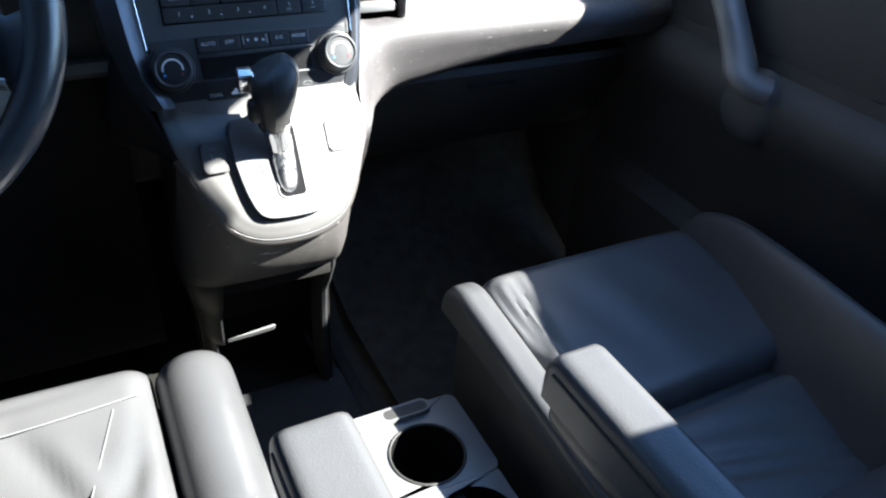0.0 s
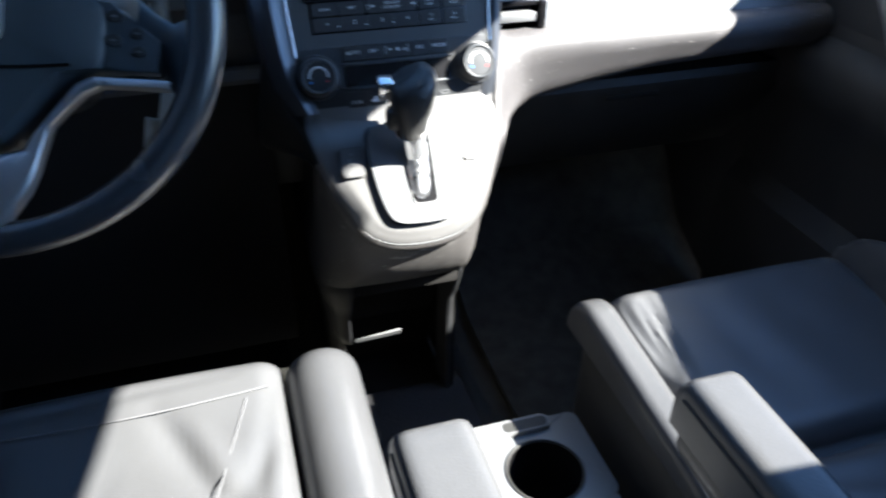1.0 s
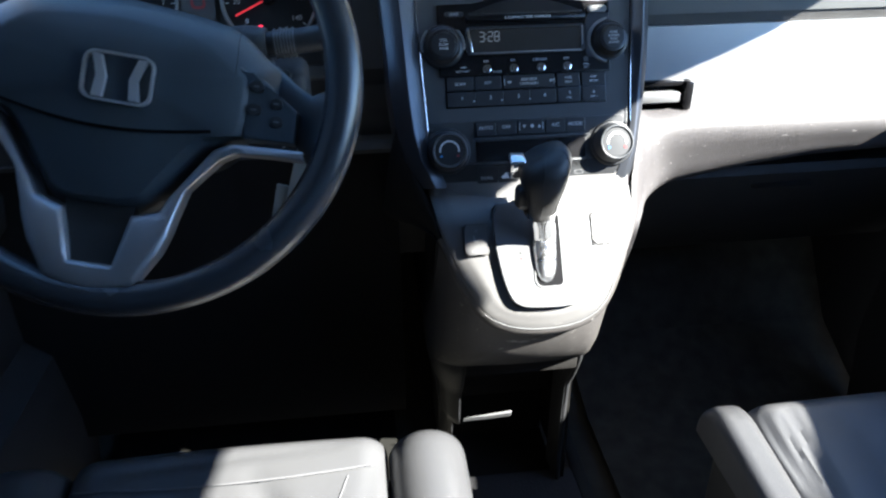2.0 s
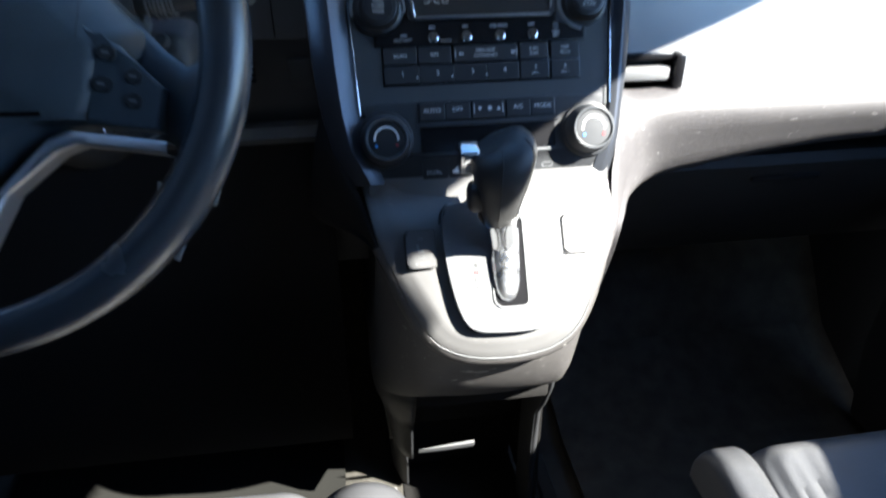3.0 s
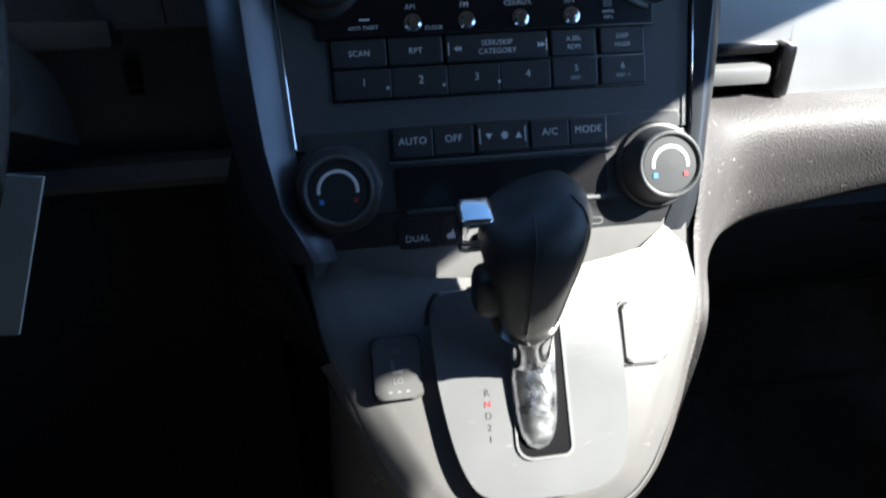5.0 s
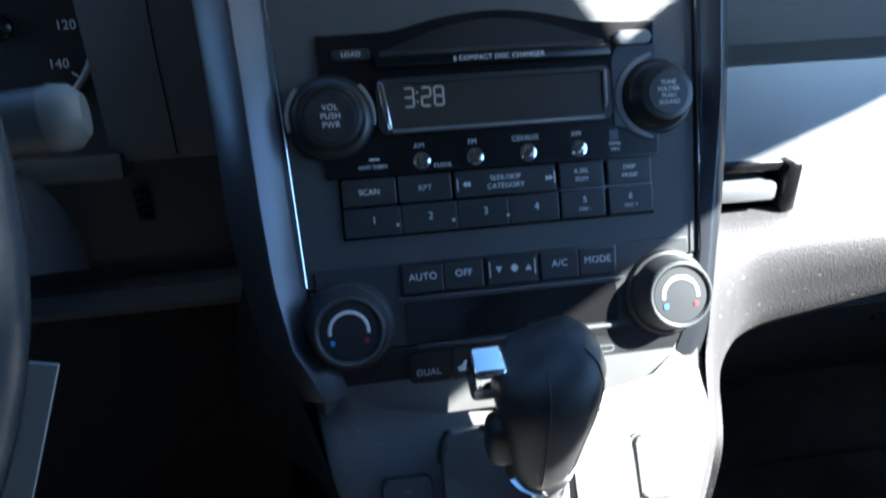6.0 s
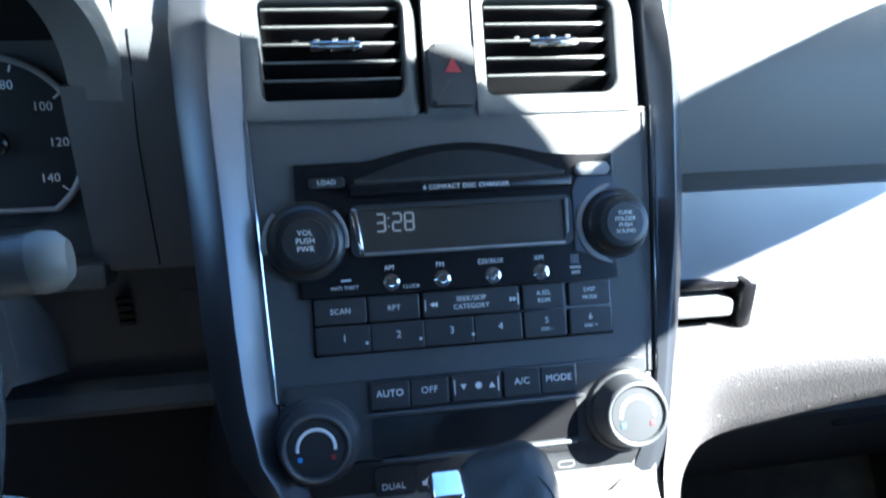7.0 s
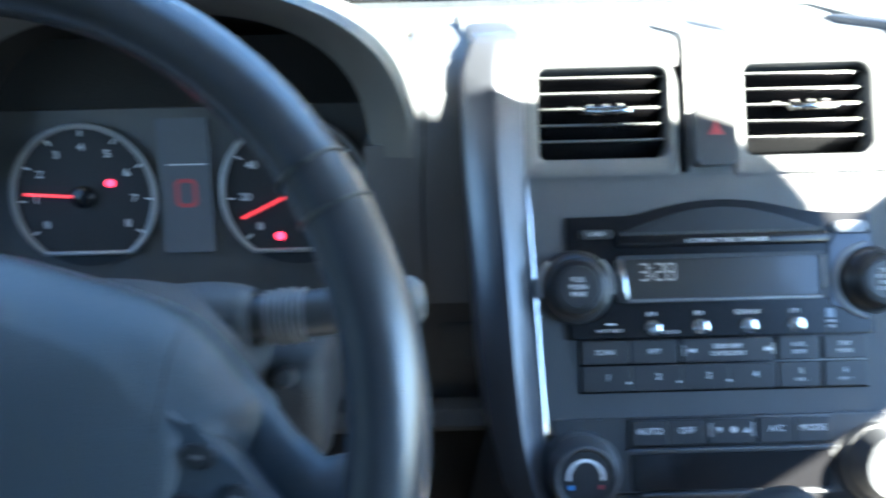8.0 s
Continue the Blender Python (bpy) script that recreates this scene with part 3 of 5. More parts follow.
for s in (1, -1):
    OUTER = [(-0.066, 0.1220), (-0.0356, 0.1290), (0.0, 0.1345), (0.020, 0.1385), (0.068, 0.1450), (0.1166, 0.1490), (0.20, 0.1535), (0.263, 0.1525)] if s > 0 else [(-0.066, 0.1330), (-0.0356, 0.1480), (0.008, 0.1570), (0.048, 0.1612), (0.109, 0.1640), (0.185, 0.1690), (0.225, 0.1700), (0.240, 0.1695), (0.252, 0.1675), (0.260, 0.1640), (0.263, 0.1610)]
    rows = []
    for k in range(25):
        v = -0.066 + 0.326 * min(k, 20) / 20 + (0.0, 0.004, 0.0065, 0.0075, 0.0075)[max(0, k - 20)]
        fwd = (0.0, 0.002, 0.008, 0.020, 0.10)[max(0, k - 20)]
        i, o = along(INNER, v), along(OUTER, v)
        f = (1.0 if s < 0 else min(1.0, max(0.0, (v - 0.02) / 0.08))) * min(1.0, max(0.0, (0.262 - v) / 0.06))
        sink = 0.004 * (1 - min(1.0, (v + 0.066) / 0.02))
        rows.append([(s * x, v + 0.41 * fwd, z - 0.912 * fwd - sink) for x, z in ((i, -0.06), (i, 0.0015), (i + 0.0008, 0.0030), (i + (o - i) * 0.40, 0.0040 + 0.0082 * f), (i + (o - i) * 0.46, 0.0040 + 0.0094 * f), (i + (o - i) * 0.53, 0.0040 + 0.0086 * f), (o - 0.0022, 0.0015), (o - 0.0004, -0.0008), (o, -0.005), (o, -0.13))])
    part("side_pillar", sheet(rows), PILLAR, dash, "satin silver upright trim", m=MA, smooth=30)
    part("bright_line", tube([(s * 0.1278, 0.170, 0.0045), (s * 0.1200, 0.0, 0.0045)], 0.0006, 8), CHROME, dash, "thin bright edge strip", m=MA)
part("stack_face", prism([(-0.1275, 0.1705), (-0.1198, -0.002), (0.1198, -0.002), (0.1275, 0.1705)], -0.03, 0.0, 0.0008), STACK, dash, m=MA)
part("backing_plate", prism([(-0.150, 0.258), (-0.14, -0.11), (0.14, -0.11), (0.150, 0.258)], -0.09, -0.052), DARK, dash, m=MA)


def vent(x0, x1, s):
    """A hooded pod, drawn forward into the dash top, with a louvred mouth."""
    v = thing("air_vent", "black louvred dashboard air vent with chrome tab", "air vent", MA @ Matrix.Translation(((x0 + x1) / 2, 0.21, 0)), "centre vents")
    r = 0.005
    left, right, low, high = x0 - (0.0135 if x0 < 0 else 0.0070), x1 + (0.0115 if x0 < 0 else 0.0195), 0.1685, 0.2665
    rings = []
    for fwd, inset in ((0.11, 0.0), (0.05, 0.0), (0.026, 0.0004), (0.014, 0.0020), (0.006, 0.0055), (0.001, 0.0100), (-0.0005, 0.0150)):
        q = rrect(left, right - inset * 0.55, low, high - inset, (0.040 - inset, 0.006, 0.002, 0.002), 8)
        rings.append([(x, y + 0.41 * fwd, -0.912 * fwd + 0.0012) for x, y in q])
    for z, grow in ((0.0020, 0.0014), (0.0010, 0.0002), (-0.05, 0.0)):
        rings.append([(x, y, z) for x, y in rrect(x0 - grow, x1 + grow, 0.1805 - grow, 0.2418 + grow, (r + 0.002, r, r, r + 0.004), 8)])
    part("surround", sheet([q + q[:1] for q in rings]), VENT_GREY, v, m=MA, smooth=50)
    part("throat", prism(rrect(x0 - 0.001, x1 + 0.001, 0.18, 0.2428, r, 6), -0.05, -0.034), BLACK, v, m=MA)
    for k, q in enumerate((0.1905, 0.2015, 0.2127, 0.2235, 0.2342)):
        lean = Matrix.Translation((0, q, -0.012)) @ Matrix.Rotation(radians(-24), 4, "X")
        bm = box(x0 + 0.001, x1 - 0.001, -0.0011, 0.0011, -0.016, 0.008, 0.0008)
        part("slat", bm, BLACK, v, m=MA @ lean)
        part("slat_lip", box(x0 + 0.002, x1 - 0.002, -0.0006, 0.0008, 0.0072, 0.0088, 0.0005), CAP, v, "bright slat edge", m=MA @ lean)
    for k in range(5):
        xx = x0 + (x1 - x0) * (k + 0.5) / 5
        part("inner_fin", box(xx - 0.0007, xx + 0.0007, 0.182, 0.241, -0.034, -0.026), DARK, v, m=MA)
    c = (x0 + x1) / 2 + s * 0.002
    part("tab", box(c - 0.016, c + 0.016, 0.2105, 0.2153, -0.004, 0.006, 0.0018), CHROME, v, "chrome slider tab", m=MA)
    for dx, dy in ((-0.024, 0.0030), (-0.011, 0.0036), (0.0, 0.0038), (0.010, 0.0040)):
        part("tab_notch", box(c + dx - 0.0016, c + dx + 0.0016, 0.2130 + dy - 0.0005, 0.2130 + dy + 0.0005, 0.000, 0.0025, 0.0003), CAP, v, m=MA)
    return v


vent(-0.1180, -0.0305, 1)
vent(0.0210, 0.1065, 1)
strip = [(0.169, 0.0002), (0.250, 0.0002), (0.262, -0.0020), (0.268, -0.008), (0.273, -0.018), (0.285, -0.045), (0.312, -0.105)]
part("centre_strip", sheet([[(-0.0180, v, z - 0.01), (-0.0178, v, z), (0.0145, v, z), (0.0150, v, z - 0.01)] for v, z in strip]), VENT_GREY, dash, m=MA)
for x0, x1 in ((-0.0640, -0.0200), (0.0820, 0.1280)):
    part("corner_fill", sheet([[(x0, v, z), (x1, v, z)] for v, z in [(0.2440, -0.0035)] + [(v, z - 0.0035) for v, z in strip[1:]]]), VENT_GREY, dash, m=MA)
hz = thing("hazard_switch", "dark grey hazard switch with red triangle", "switch", MA @ Matrix.Translation((0, 0.195, 0.006)))
part("button", prism(rrect(-0.0155, 0.0120, 0.1735, 0.2120, 0.003), -0.010, 0.0085, 0.0025, 3), PANEL, hz, m=MA)
part("triangle", prism([(-0.0070, 0.1935), (0.0035, 0.1935), (-0.00175, 0.2028)], 0.0084, 0.0089), RED, hz, "red warning triangle", smooth=0, m=MA)
ind = thing("airbag_indicator", "small grey airbag indicator with dark window", "indicator", MA @ Matrix.Translation((0, 0.225, 0.006)))
part("cover", prism(rrect(-0.0150, 0.0115, 0.2140, 0.2385, 0.003), -0.010, -0.0022, 0.001), VENT_GREY, ind, m=MA)
part("window", prism(rrect(-0.0060, 0.0060, 0.2155, 0.2215, 0.001), -0.0024, -0.0018), LCD_GREY, ind, "dark indicator window", m=MA)
letters("print", "OFF", 0.005, -0.001, 0.2185, -0.0016, LETTER, ind, MA)


# ---- radio ----
radio = thing("car_radio", "black double-height car radio with disc slot and knobs", "car radio", MA)
face = [(-0.1025, 0.060), (0.0985, 0.060), (0.1000, 0.1405)]
face += [(0.062 - 0.124 * k / 16, 0.1405 + 0.0105 * math.sin(math.pi * k / 16) ** 1.0) for k in range(17)]
face += [(-0.1020, 0.1415)]
part("faceplate", prism(face, -0.02, 0.0035, 0.001), BLACK, radio, m=MA)
part("disc_slot", box(-0.066, 0.067, 0.1285, 0.1310, 0.0030, 0.0040), DARK, radio, "narrow disc slot", m=MA)
hood = [(0.064 - 0.128 * k / 16, 0.1310 + 0.0150 * math.sin(math.pi * k / 16)) for k in range(17)]
part("slot_scoop", prism([(-0.064, 0.1300), (0.064, 0.1300)] + hood, 0.0033, 0.0044), RUBBER, radio, "matt scoop over the slot", m=MA)
part("slot_lip", box(-0.070, 0.070, 0.1200, 0.1283, 0.0033, 0.0085, 0.002), BLACK, radio, m=MA)
letters("print", "6 COMPACT DISC CHANGER", 0.0038, 0.002, 0.1235, 0.0088, LETTER, radio, MA, wide=1.05)
load = part("load_key", prism(rrect(-0.094, -0.072, 0.1265, 0.1325, 0.0025), 0.003, 0.006, 0.001), BUTTON, radio, m=MA)
letters("print", "LOAD", 0.004, -0.083, 0.1295, 0.0063, LETTER, load, MA)
part("eject_key", prism(rrect(0.0735, 0.0960, 0.1268, 0.1345, 0.003), 0.003, 0.007, 0.0015), SATIN, radio, "pale eject key", m=MA)
arc0 = [(0.0985 + 0.0240 * math.cos(radians(a)), 0.0950 + 0.0240 * math.sin(radians(a))) for a in range(96, 262, 11)]
part("right_flank", prism([(0.0700, 0.0790), (0.0955, 0.0715), (0.0992, 0.0740), (0.0992, 0.1262), (0.0745, 0.1262), (0.0705, 0.1180)], 0.003, 0.0046, 0.0006), PILLAR, radio, "silver-grey radio flank", m=MA)
arc1 = [(0.0985 + (0.0262 + 0.001 * math.sin(radians(a - 90))) * math.cos(radians(a)), 0.0950 + 0.0262 * math.sin(radians(a))) for a in range(96, 262, 11)]
part("silver_flank", prism(arc0[::-1] + arc1, 0.003, 0.0058, 0.0008), HANDLE, radio, "silver crescent beside the tuning knob", m=MA)
scr = part("display", prism(rrect(-0.0665, 0.0655, 0.0860, 0.1130, 0.003), 0.0030, 0.0042), LCD, radio, "dark clock display", m=MA)
part("display_frame", ring_plate(rrect(-0.0705, 0.0695, 0.0835, 0.1150, 0.005), rrect(-0.0655, 0.0645, 0.0865, 0.1125, 0.003), 0.003, 0.0055), BUTTON, radio, m=MA)
part("frame_edge", prism([(-0.0700, 0.1130), (-0.0665, 0.1130), (-0.0630, 0.0865), (-0.0660, 0.0850)], 0.0045, 0.0068, 0.0006), CHROME, radio, "bright display edge", m=MA)
part("frame_edge", prism([(0.0650, 0.1125), (0.0670, 0.1125), (0.0665, 0.0920), (0.0645, 0.0900)], 0.0045, 0.0068, 0.0006), SATIN, radio, "bright display edge", m=MA)
part("frame_lip", box(-0.063, 0.064, 0.0840, 0.0858, 0.0045, 0.0065, 0.0006), SATIN, radio, m=MA)


def digit(ch, x, y, h, parent, m):
    seg = {"3": "abgcd", "2": "abged", "8": "abcdefg"}[ch]
    w, t = h * 0.5, h * 0.10
    bars = {"a": (0, h, w, h), "g": (0, h / 2, w, h / 2), "d": (0, 0, w, 0), "f": (0, h / 2, 0, h), "b": (w, h / 2, w, h), "e": (0, 0, 0, h / 2), "c": (w, 0, w, h / 2)}
    bm = bmesh.new()
    for k in seg:
        x0, y0, x1, y1 = bars[k]
        bmesh.ops.create_cube(bm, size=1, matrix=Matrix.Translation((x + (x0 + x1) / 2, y + (y0 + y1) / 2, 0.0044)) @ Matrix.Diagonal((max(t, x1 - x0 - t * 0.6), max(t, y1 - y0 - t * 0.6), 0.0004, 1)))
    part("digit", bm, DIGIT, parent, smooth=0, m=m)


for ch, x in (("3", -0.0545), ("2", -0.0445), ("8", -0.0370)):
    digit(ch, x, 0.0985, 0.0105, scr, MA)
for y in (0.1012, 0.1065):
    part("colon", box(-0.0475, -0.0465, y - 0.0005, y + 0.0005, 0.0042, 0.0046), DIGIT, scr, m=MA)


def knob(parent, x, y, r, base, height, words, ring=True, name="knob"):
    m = MA @ Matrix.Translation((x, y, 0))
    b = part(name, lathe([(base, 0.0), (base, 0.004), (base - 0.001, 0.006), (r + 0.002, 0.0065), (r + 0.001, 0.0075), (r, height - 0.003), (r - 0.0012, height - 0.0006), (r - 0.003, height), (0.001, height)], 56), RUBBER, parent, "black turning knob", m=m)
    part("face", lathe([(r - 0.0045, height - 0.0002), (r - 0.0050, height + 0.0009), (0.001, height + 0.0012)], 48), BUTTON, b, m=m)
    if ring:
        for a0, a1 in ((10, 75), (100, 170)) if ring == 2 else ((-12, 45), (135, 195)):
            pts = [((base - 0.0002) * math.cos(radians(a0 + (a1 - a0) * k / 14)), (base - 0.0002) * math.sin(radians(a0 + (a1 - a0) * k / 14)), 0.0058) for k in range(15)]
            part("ring_arc", tube(pts, 0.0015, 6), SATIN, b, "chrome arc round the knob", m=m)
    for k, wd in enumerate(words):
        letters("print", wd, 0.0046 if len(words) < 4 else 0.0036, 0, (len(words) - 1) * 0.0024 - 0.0048 * k if len(words) < 4 else 0.0057 - 0.0038 * k, height + 0.0014, LETTER, b, m)
    return b


knob(radio, -0.0975, 0.0950, 0.0185, 0.0245, 0.013, ("VOL", "PUSH", "PWR"))
knob(radio, 0.0985, 0.0950, 0.0170, 0.0225, 0.019, ("TUNE", "FOLDER", "PUSH", "SOUND"), ring=False)
for x, word in ((-0.0475, "AM"), (-0.0160, "FM"), (0.0160, "CD/AUX"), (0.0472, "XM")):
    m = MA @ Matrix.Translation((x, 0.0672, 0.003))
    b = part("mode_key", lathe([(0.0052, 0.0), (0.0050, 0.0012), (0.0034, 0.0016), (0.0033, 0.0036), (0.0026, 0.0046), (0.0005, 0.0048)], 28), CHROME, radio, "small round chrome key", m=m)
    letters("print", word, 0.0042, x - 0.001, 0.0760, 0.0037, LETTER, b, MA)
letters("print", "CLOCK", 0.0030, -0.0355, 0.0640, 0.0037, LETTER, radio, MA)
letters("print", "ANTI THEFT", 0.0030, -0.076, 0.0655, 0.0037, LETTER, radio, MA)
part("lamp", box(-0.078, -0.072, 0.0695, 0.0705, 0.003, 0.0040), LETTER, radio, m=MA)
part("media_mark", box(0.067, 0.0725, 0.0710, 0.0770, 0.0034, 0.0038), LCD_GREY, radio, m=MA)
letters("print", "WMA", 0.0030, 0.0700, 0.0685, 0.0037, LETTER, radio, MA)
letters("print", "MP3", 0.0030, 0.0700, 0.0652, 0.0037, LETTER, radio, MA)


def key(parent, x0, x1, y0, y1, lines, sizes, h=0.0032, r=0.0012):
    b = part("key", prism(rrect(x0 + 0.0004, x1 - 0.0004, y0 + 0.0004, y1 - 0.0004, r, 3), -0.004, h, 0.0007), BUTTON, parent, m=MA)
    n = len(lines)
    for k, (word, size) in enumerate(zip(lines, sizes)):
        letters("print", word, size, (x0 + x1) / 2, (y0 + y1) / 2 + (n - 1) * 0.0024 - 0.0048 * k, h + 0.0002, LETTER, b, MA)
    return b


part("key_bed", box(-0.0965, 0.0935, 0.0245, 0.0605, -0.01, 0.0008, 0.0005), BLACK, radio, m=MA)
R1, R2 = (0.0435, 0.0595), (0.0260, 0.0425)
key(radio, -0.0955, -0.0635, *R1, ("SCAN",), (0.0046,))
key(radio, -0.0630, -0.0310, *R1, ("RPT",), (0.0046,))
seek = key(radio, -0.0295, 0.0320, *R1, ("SEEK/SKIP", "CATEGORY"), (0.0042, 0.0042))
key(radio, 0.0340, 0.0620, *R1, ("A.SEL", "RDM"), (0.0038, 0.0038))
key(radio, 0.0640, 0.0925, *R1, ("DISP", "MODE"), (0.0038, 0.0034))
for x, d in ((-0.0235, -1), (0.0270, 1)):
    for k in range(2):
        xx = x + 0.0022 * k * 1.0
        part("arrow", prism([(xx - 0.0012 * d, 0.0531), (xx - 0.0012 * d, 0.0499), (xx + 0.0012 * d, 0.0515)][::d], 0.0031, 0.0035), LETTER, seek, smooth=0, m=MA)
    part("bar", box(x + (0.0042 if d > 0 else -0.0042) - 0.0003, x + (0.0042 if d > 0 else -0.0042) + 0.0003, 0.0480, 0.0550, 0.0031, 0.0035), LETTER, seek, m=MA)
for k, (x0, x1) in enumerate(((-0.0955, -0.0622), (-0.0622, -0.0292), (-0.0292, 0.0020), (0.0020, 0.0330), (0.0340, 0.0620), (0.0640, 0.0925))):
    b = part("key", prism(rrect(x0 + 0.0002, x1 - 0.0002, R2[0], R2[1], 0.001, 3), -0.004, 0.0030, 0.0006), BUTTON, radio, m=MA)
    xc = (-0.0780, -0.0450, -0.0120, 0.0190, 0.0490, 0.0780)[k]
    letters("print", str(k + 1), 0.0062 if k < 4 else 0.0052, xc, 0.0350 if k < 4 else 0.0365, 0.0033, LETTER, b, MA)
    if k < 3:
        part("dot", box(xc + 0.0125, xc + 0.0142, 0.0308, 0.0322, 0.0029, 0.0033), LETTER, b, m=MA)
    if k > 3:
        letters("print", "DISC " + "-+"[k - 4], 0.0028, xc, 0.0310, 0.0033, LETTER, b, MA)

# ---- heater controls ----
heat = thing("climate_control", "black heater control panel with two rotary knobs", "climate control", MA)
part("surround", prism([(-0.1190, -0.0030), (-0.1170, -0.0840), (0.1170, -0.0840), (0.1190, -0.0030)], -0.03, -0.0005, 0.0008), PANEL_SILVER, heat, "satin silver surround", m=MA)
bowl = [(-0.1150, 0.0085), (-0.1148, -0.030), (-0.1117, -0.0514), (-0.1058, -0.0650), (-0.0953, -0.0731), (-0.073, -0.0777), (-0.022, -0.0815), (0.022, -0.0800), (0.068, -0.0735), (0.0900, -0.0680), (0.1000, -0.0610), (0.1060, -0.0500), (0.1110, -0.030), (0.1130, 0.0085)]
bowl = [(p.x, p.y) for p in spline([(x, y, 0) for x, y in bowl], 78)]
CHIN = -0.0420
upper = [p for p in bowl if p[1] > CHIN]
part("faceplate", prism(upper, -0.02, 0.0022, 0.0006), PANEL, heat, m=MA)
MCH = MA @ Matrix.Translation((0, CHIN, 0)) @ Matrix.Rotation(radians(9), 4, "X")
lower = [(x, y - CHIN) for x, y in bowl if y <= CHIN]
part("chin", prism([(-0.1140, 0.0015)] + lower + [(0.1092, 0.0015)], -0.012, 0.0024, 0.0012), BUTTON, heat, "glossy black chin with two keys", m=MCH)
arc = [(x - 0.0002, y - 0.0002, 0.0022) for x, y in lower[1:-34]]
part("bright_edge", tube(arc, 0.0007, 6), CHROME, heat, "thin bright rim", m=MCH)
part("key_bed", box(-0.0665, 0.0665, -0.0110, 0.0085, -0.01, 0.0030, 0.001), BUTTON, heat, m=MA)
H1 = (-0.0092, 0.0070)
for x0, x1, word in ((-0.0650, -0.0410, "AUTO"), (-0.0405, -0.0170, "OFF"), (-0.0150, 0.0160, ""), (0.0180, 0.0415, "A/C"), (0.0420, 0.0650, "MODE")):
    b = part("key", prism(rrect(x0, x1, *H1, 0.001, 3), -0.004, 0.0052, 0.0007), BUTTON, heat, m=MA)
    if word:
        letters("print", word, 0.0058, (x0 + x1) / 2, 0.0, 0.0055, LETTER, b, MA)
    else:
        part("arrow", prism([(-0.0095, 0.0015), (-0.0075, -0.0020), (-0.0055, 0.0015)][::-1], 0.0051, 0.0055), LETTER, b, smooth=0, m=MA)
        part("arrow", prism([(0.0085, -0.0020), (0.0125, -0.0020), (0.0105, 0.0015)], 0.0051, 0.0055), LETTER, b, smooth=0, m=MA)
        for a in range(0, 180, 45):
            part("fan_blade", box(-0.0022, 0.0022, -0.0005, 0.0005, 0.0051, 0.0055), LETTER, b, m=MA @ Matrix.Translation((0.0020, 0, 0)) @ Matrix.Rotation(radians(a + 20), 4, "Z"))
        for x in (-0.0130, 0.0145):
            part("bar", box(x - 0.0003, x + 0.0003, -0.0045, 0.0045, 0.0051, 0.0055), LETTER, b, m=MA)
part("display_lip", box(-0.0680, 0.0700, -0.0135, -0.0112, 0.002, 0.0060, 0.001), DASH, heat, m=MA)
part("display", prism(rrect(-0.0650, 0.0650, -0.0385, -0.0150, 0.002), 0.0015, 0.0030), BLACK, heat, "dark heater display", m=MA)
part("display_lip", box(-0.0600, 0.0640, -0.0425, -0.0398, 0.002, 0.0045, 0.001), DASH, heat, m=MA)
MK = MCH @ Matrix.Translation((0, -CHIN, 0))
k1 = part("key", prism(rrect(-0.0650, -0.0405, -0.0630, -0.0440, 0.002), 0.0015, 0.0036, 0.0007), BUTTON, heat, m=MK)
letters("print", "DUAL", 0.0055, -0.0540, -0.0570, 0.0039, LETTER, k1, MK)
k2 = part("key", prism(rrect(-0.0400, -0.0170, -0.0630, -0.0440, 0.002), 0.0015, 0.0036, 0.0007), BUTTON, heat, m=MK)
part("car_mark", prism([(-0.036, -0.0585), (-0.0225, -0.0585), (-0.0215, -0.0560), (-0.0255, -0.0545), (-0.0280, -0.0520), (-0.0320, -0.0520), (-0.0340, -0.0550), (-0.0365, -0.0560)], 0.0034, 0.0038), LETTER, k2, smooth=0, m=MK)
k3 = part("key", prism(rrect(0.0250, 0.0700, -0.0660, -0.0440, 0.004), 0.0015, 0.0024, 0.0002), PANEL, heat, m=MK)
part("car_mark", ring_plate(rrect(0.051, 0.062, -0.0580, -0.0535, 0.002), rrect(0.0516, 0.0614, -0.0574, -0.0541, 0.0016), 0.0022, 0.0026), MARK, k3, smooth=0, m=MK)
for x in (-0.0985, 0.0975):
    m = MA @ Matrix.Translation((x, -0.0245, 0))
    b = part("knob", lathe([(0.0268, 0.0), (0.0265, 0.004), (0.0252, 0.0058), (0.0236, 0.0062), (0.0230, 0.0080), (0.0208, 0.0200), (0.0200, 0.0216), (0.0186, 0.0222), (0.0172, 0.0216), (0.0166, 0.0204), (0.001, 0.0204)], 60), PANEL, heat, "dark turning knob with white arc", m=m)
    rim = [(0.0187 * math.cos(2 * math.pi * k / 40), 0.0187 * math.sin(2 * math.pi * k / 40), 0.0219) for k in range(40)]
    part("rim", tube(rim, 0.0010, 8, True), DASH, b, "satin rim", m=m)
    dial = part("dial", lathe([(0.0168, 0.0195), (0.0165, 0.0210), (0.001, 0.0214)], 48), BUTTON if x < 0 else PANEL, b, m=m)
    pts = [(0.0108 * math.cos(radians(-8 + 196 * k / 24)), 0.0108 * math.sin(radians(-8 + 196 * k / 24)), 0.0214) for k in range(25)]
    part("arc_mark", tube(pts, 0.0010, 6, flat=0.4), LETTER, dial, "white arc mark", m=m)
    part("cold_mark", box(-0.0108, -0.0082, -0.0072, -0.0046, 0.0210, 0.0217), BLUE, dial, "blue cold mark", m=m)
    part("hot_mark", box(0.0082, 0.0108, -0.0072, -0.0046, 0.0210, 0.0217), RED, dial, "red hot mark", m=m)

# ---- lower console and gear selector ----
console = thing("centre_console", "silver and grey floor console with rounded nose and open bin", "console", (0, 0.95, 0.1))
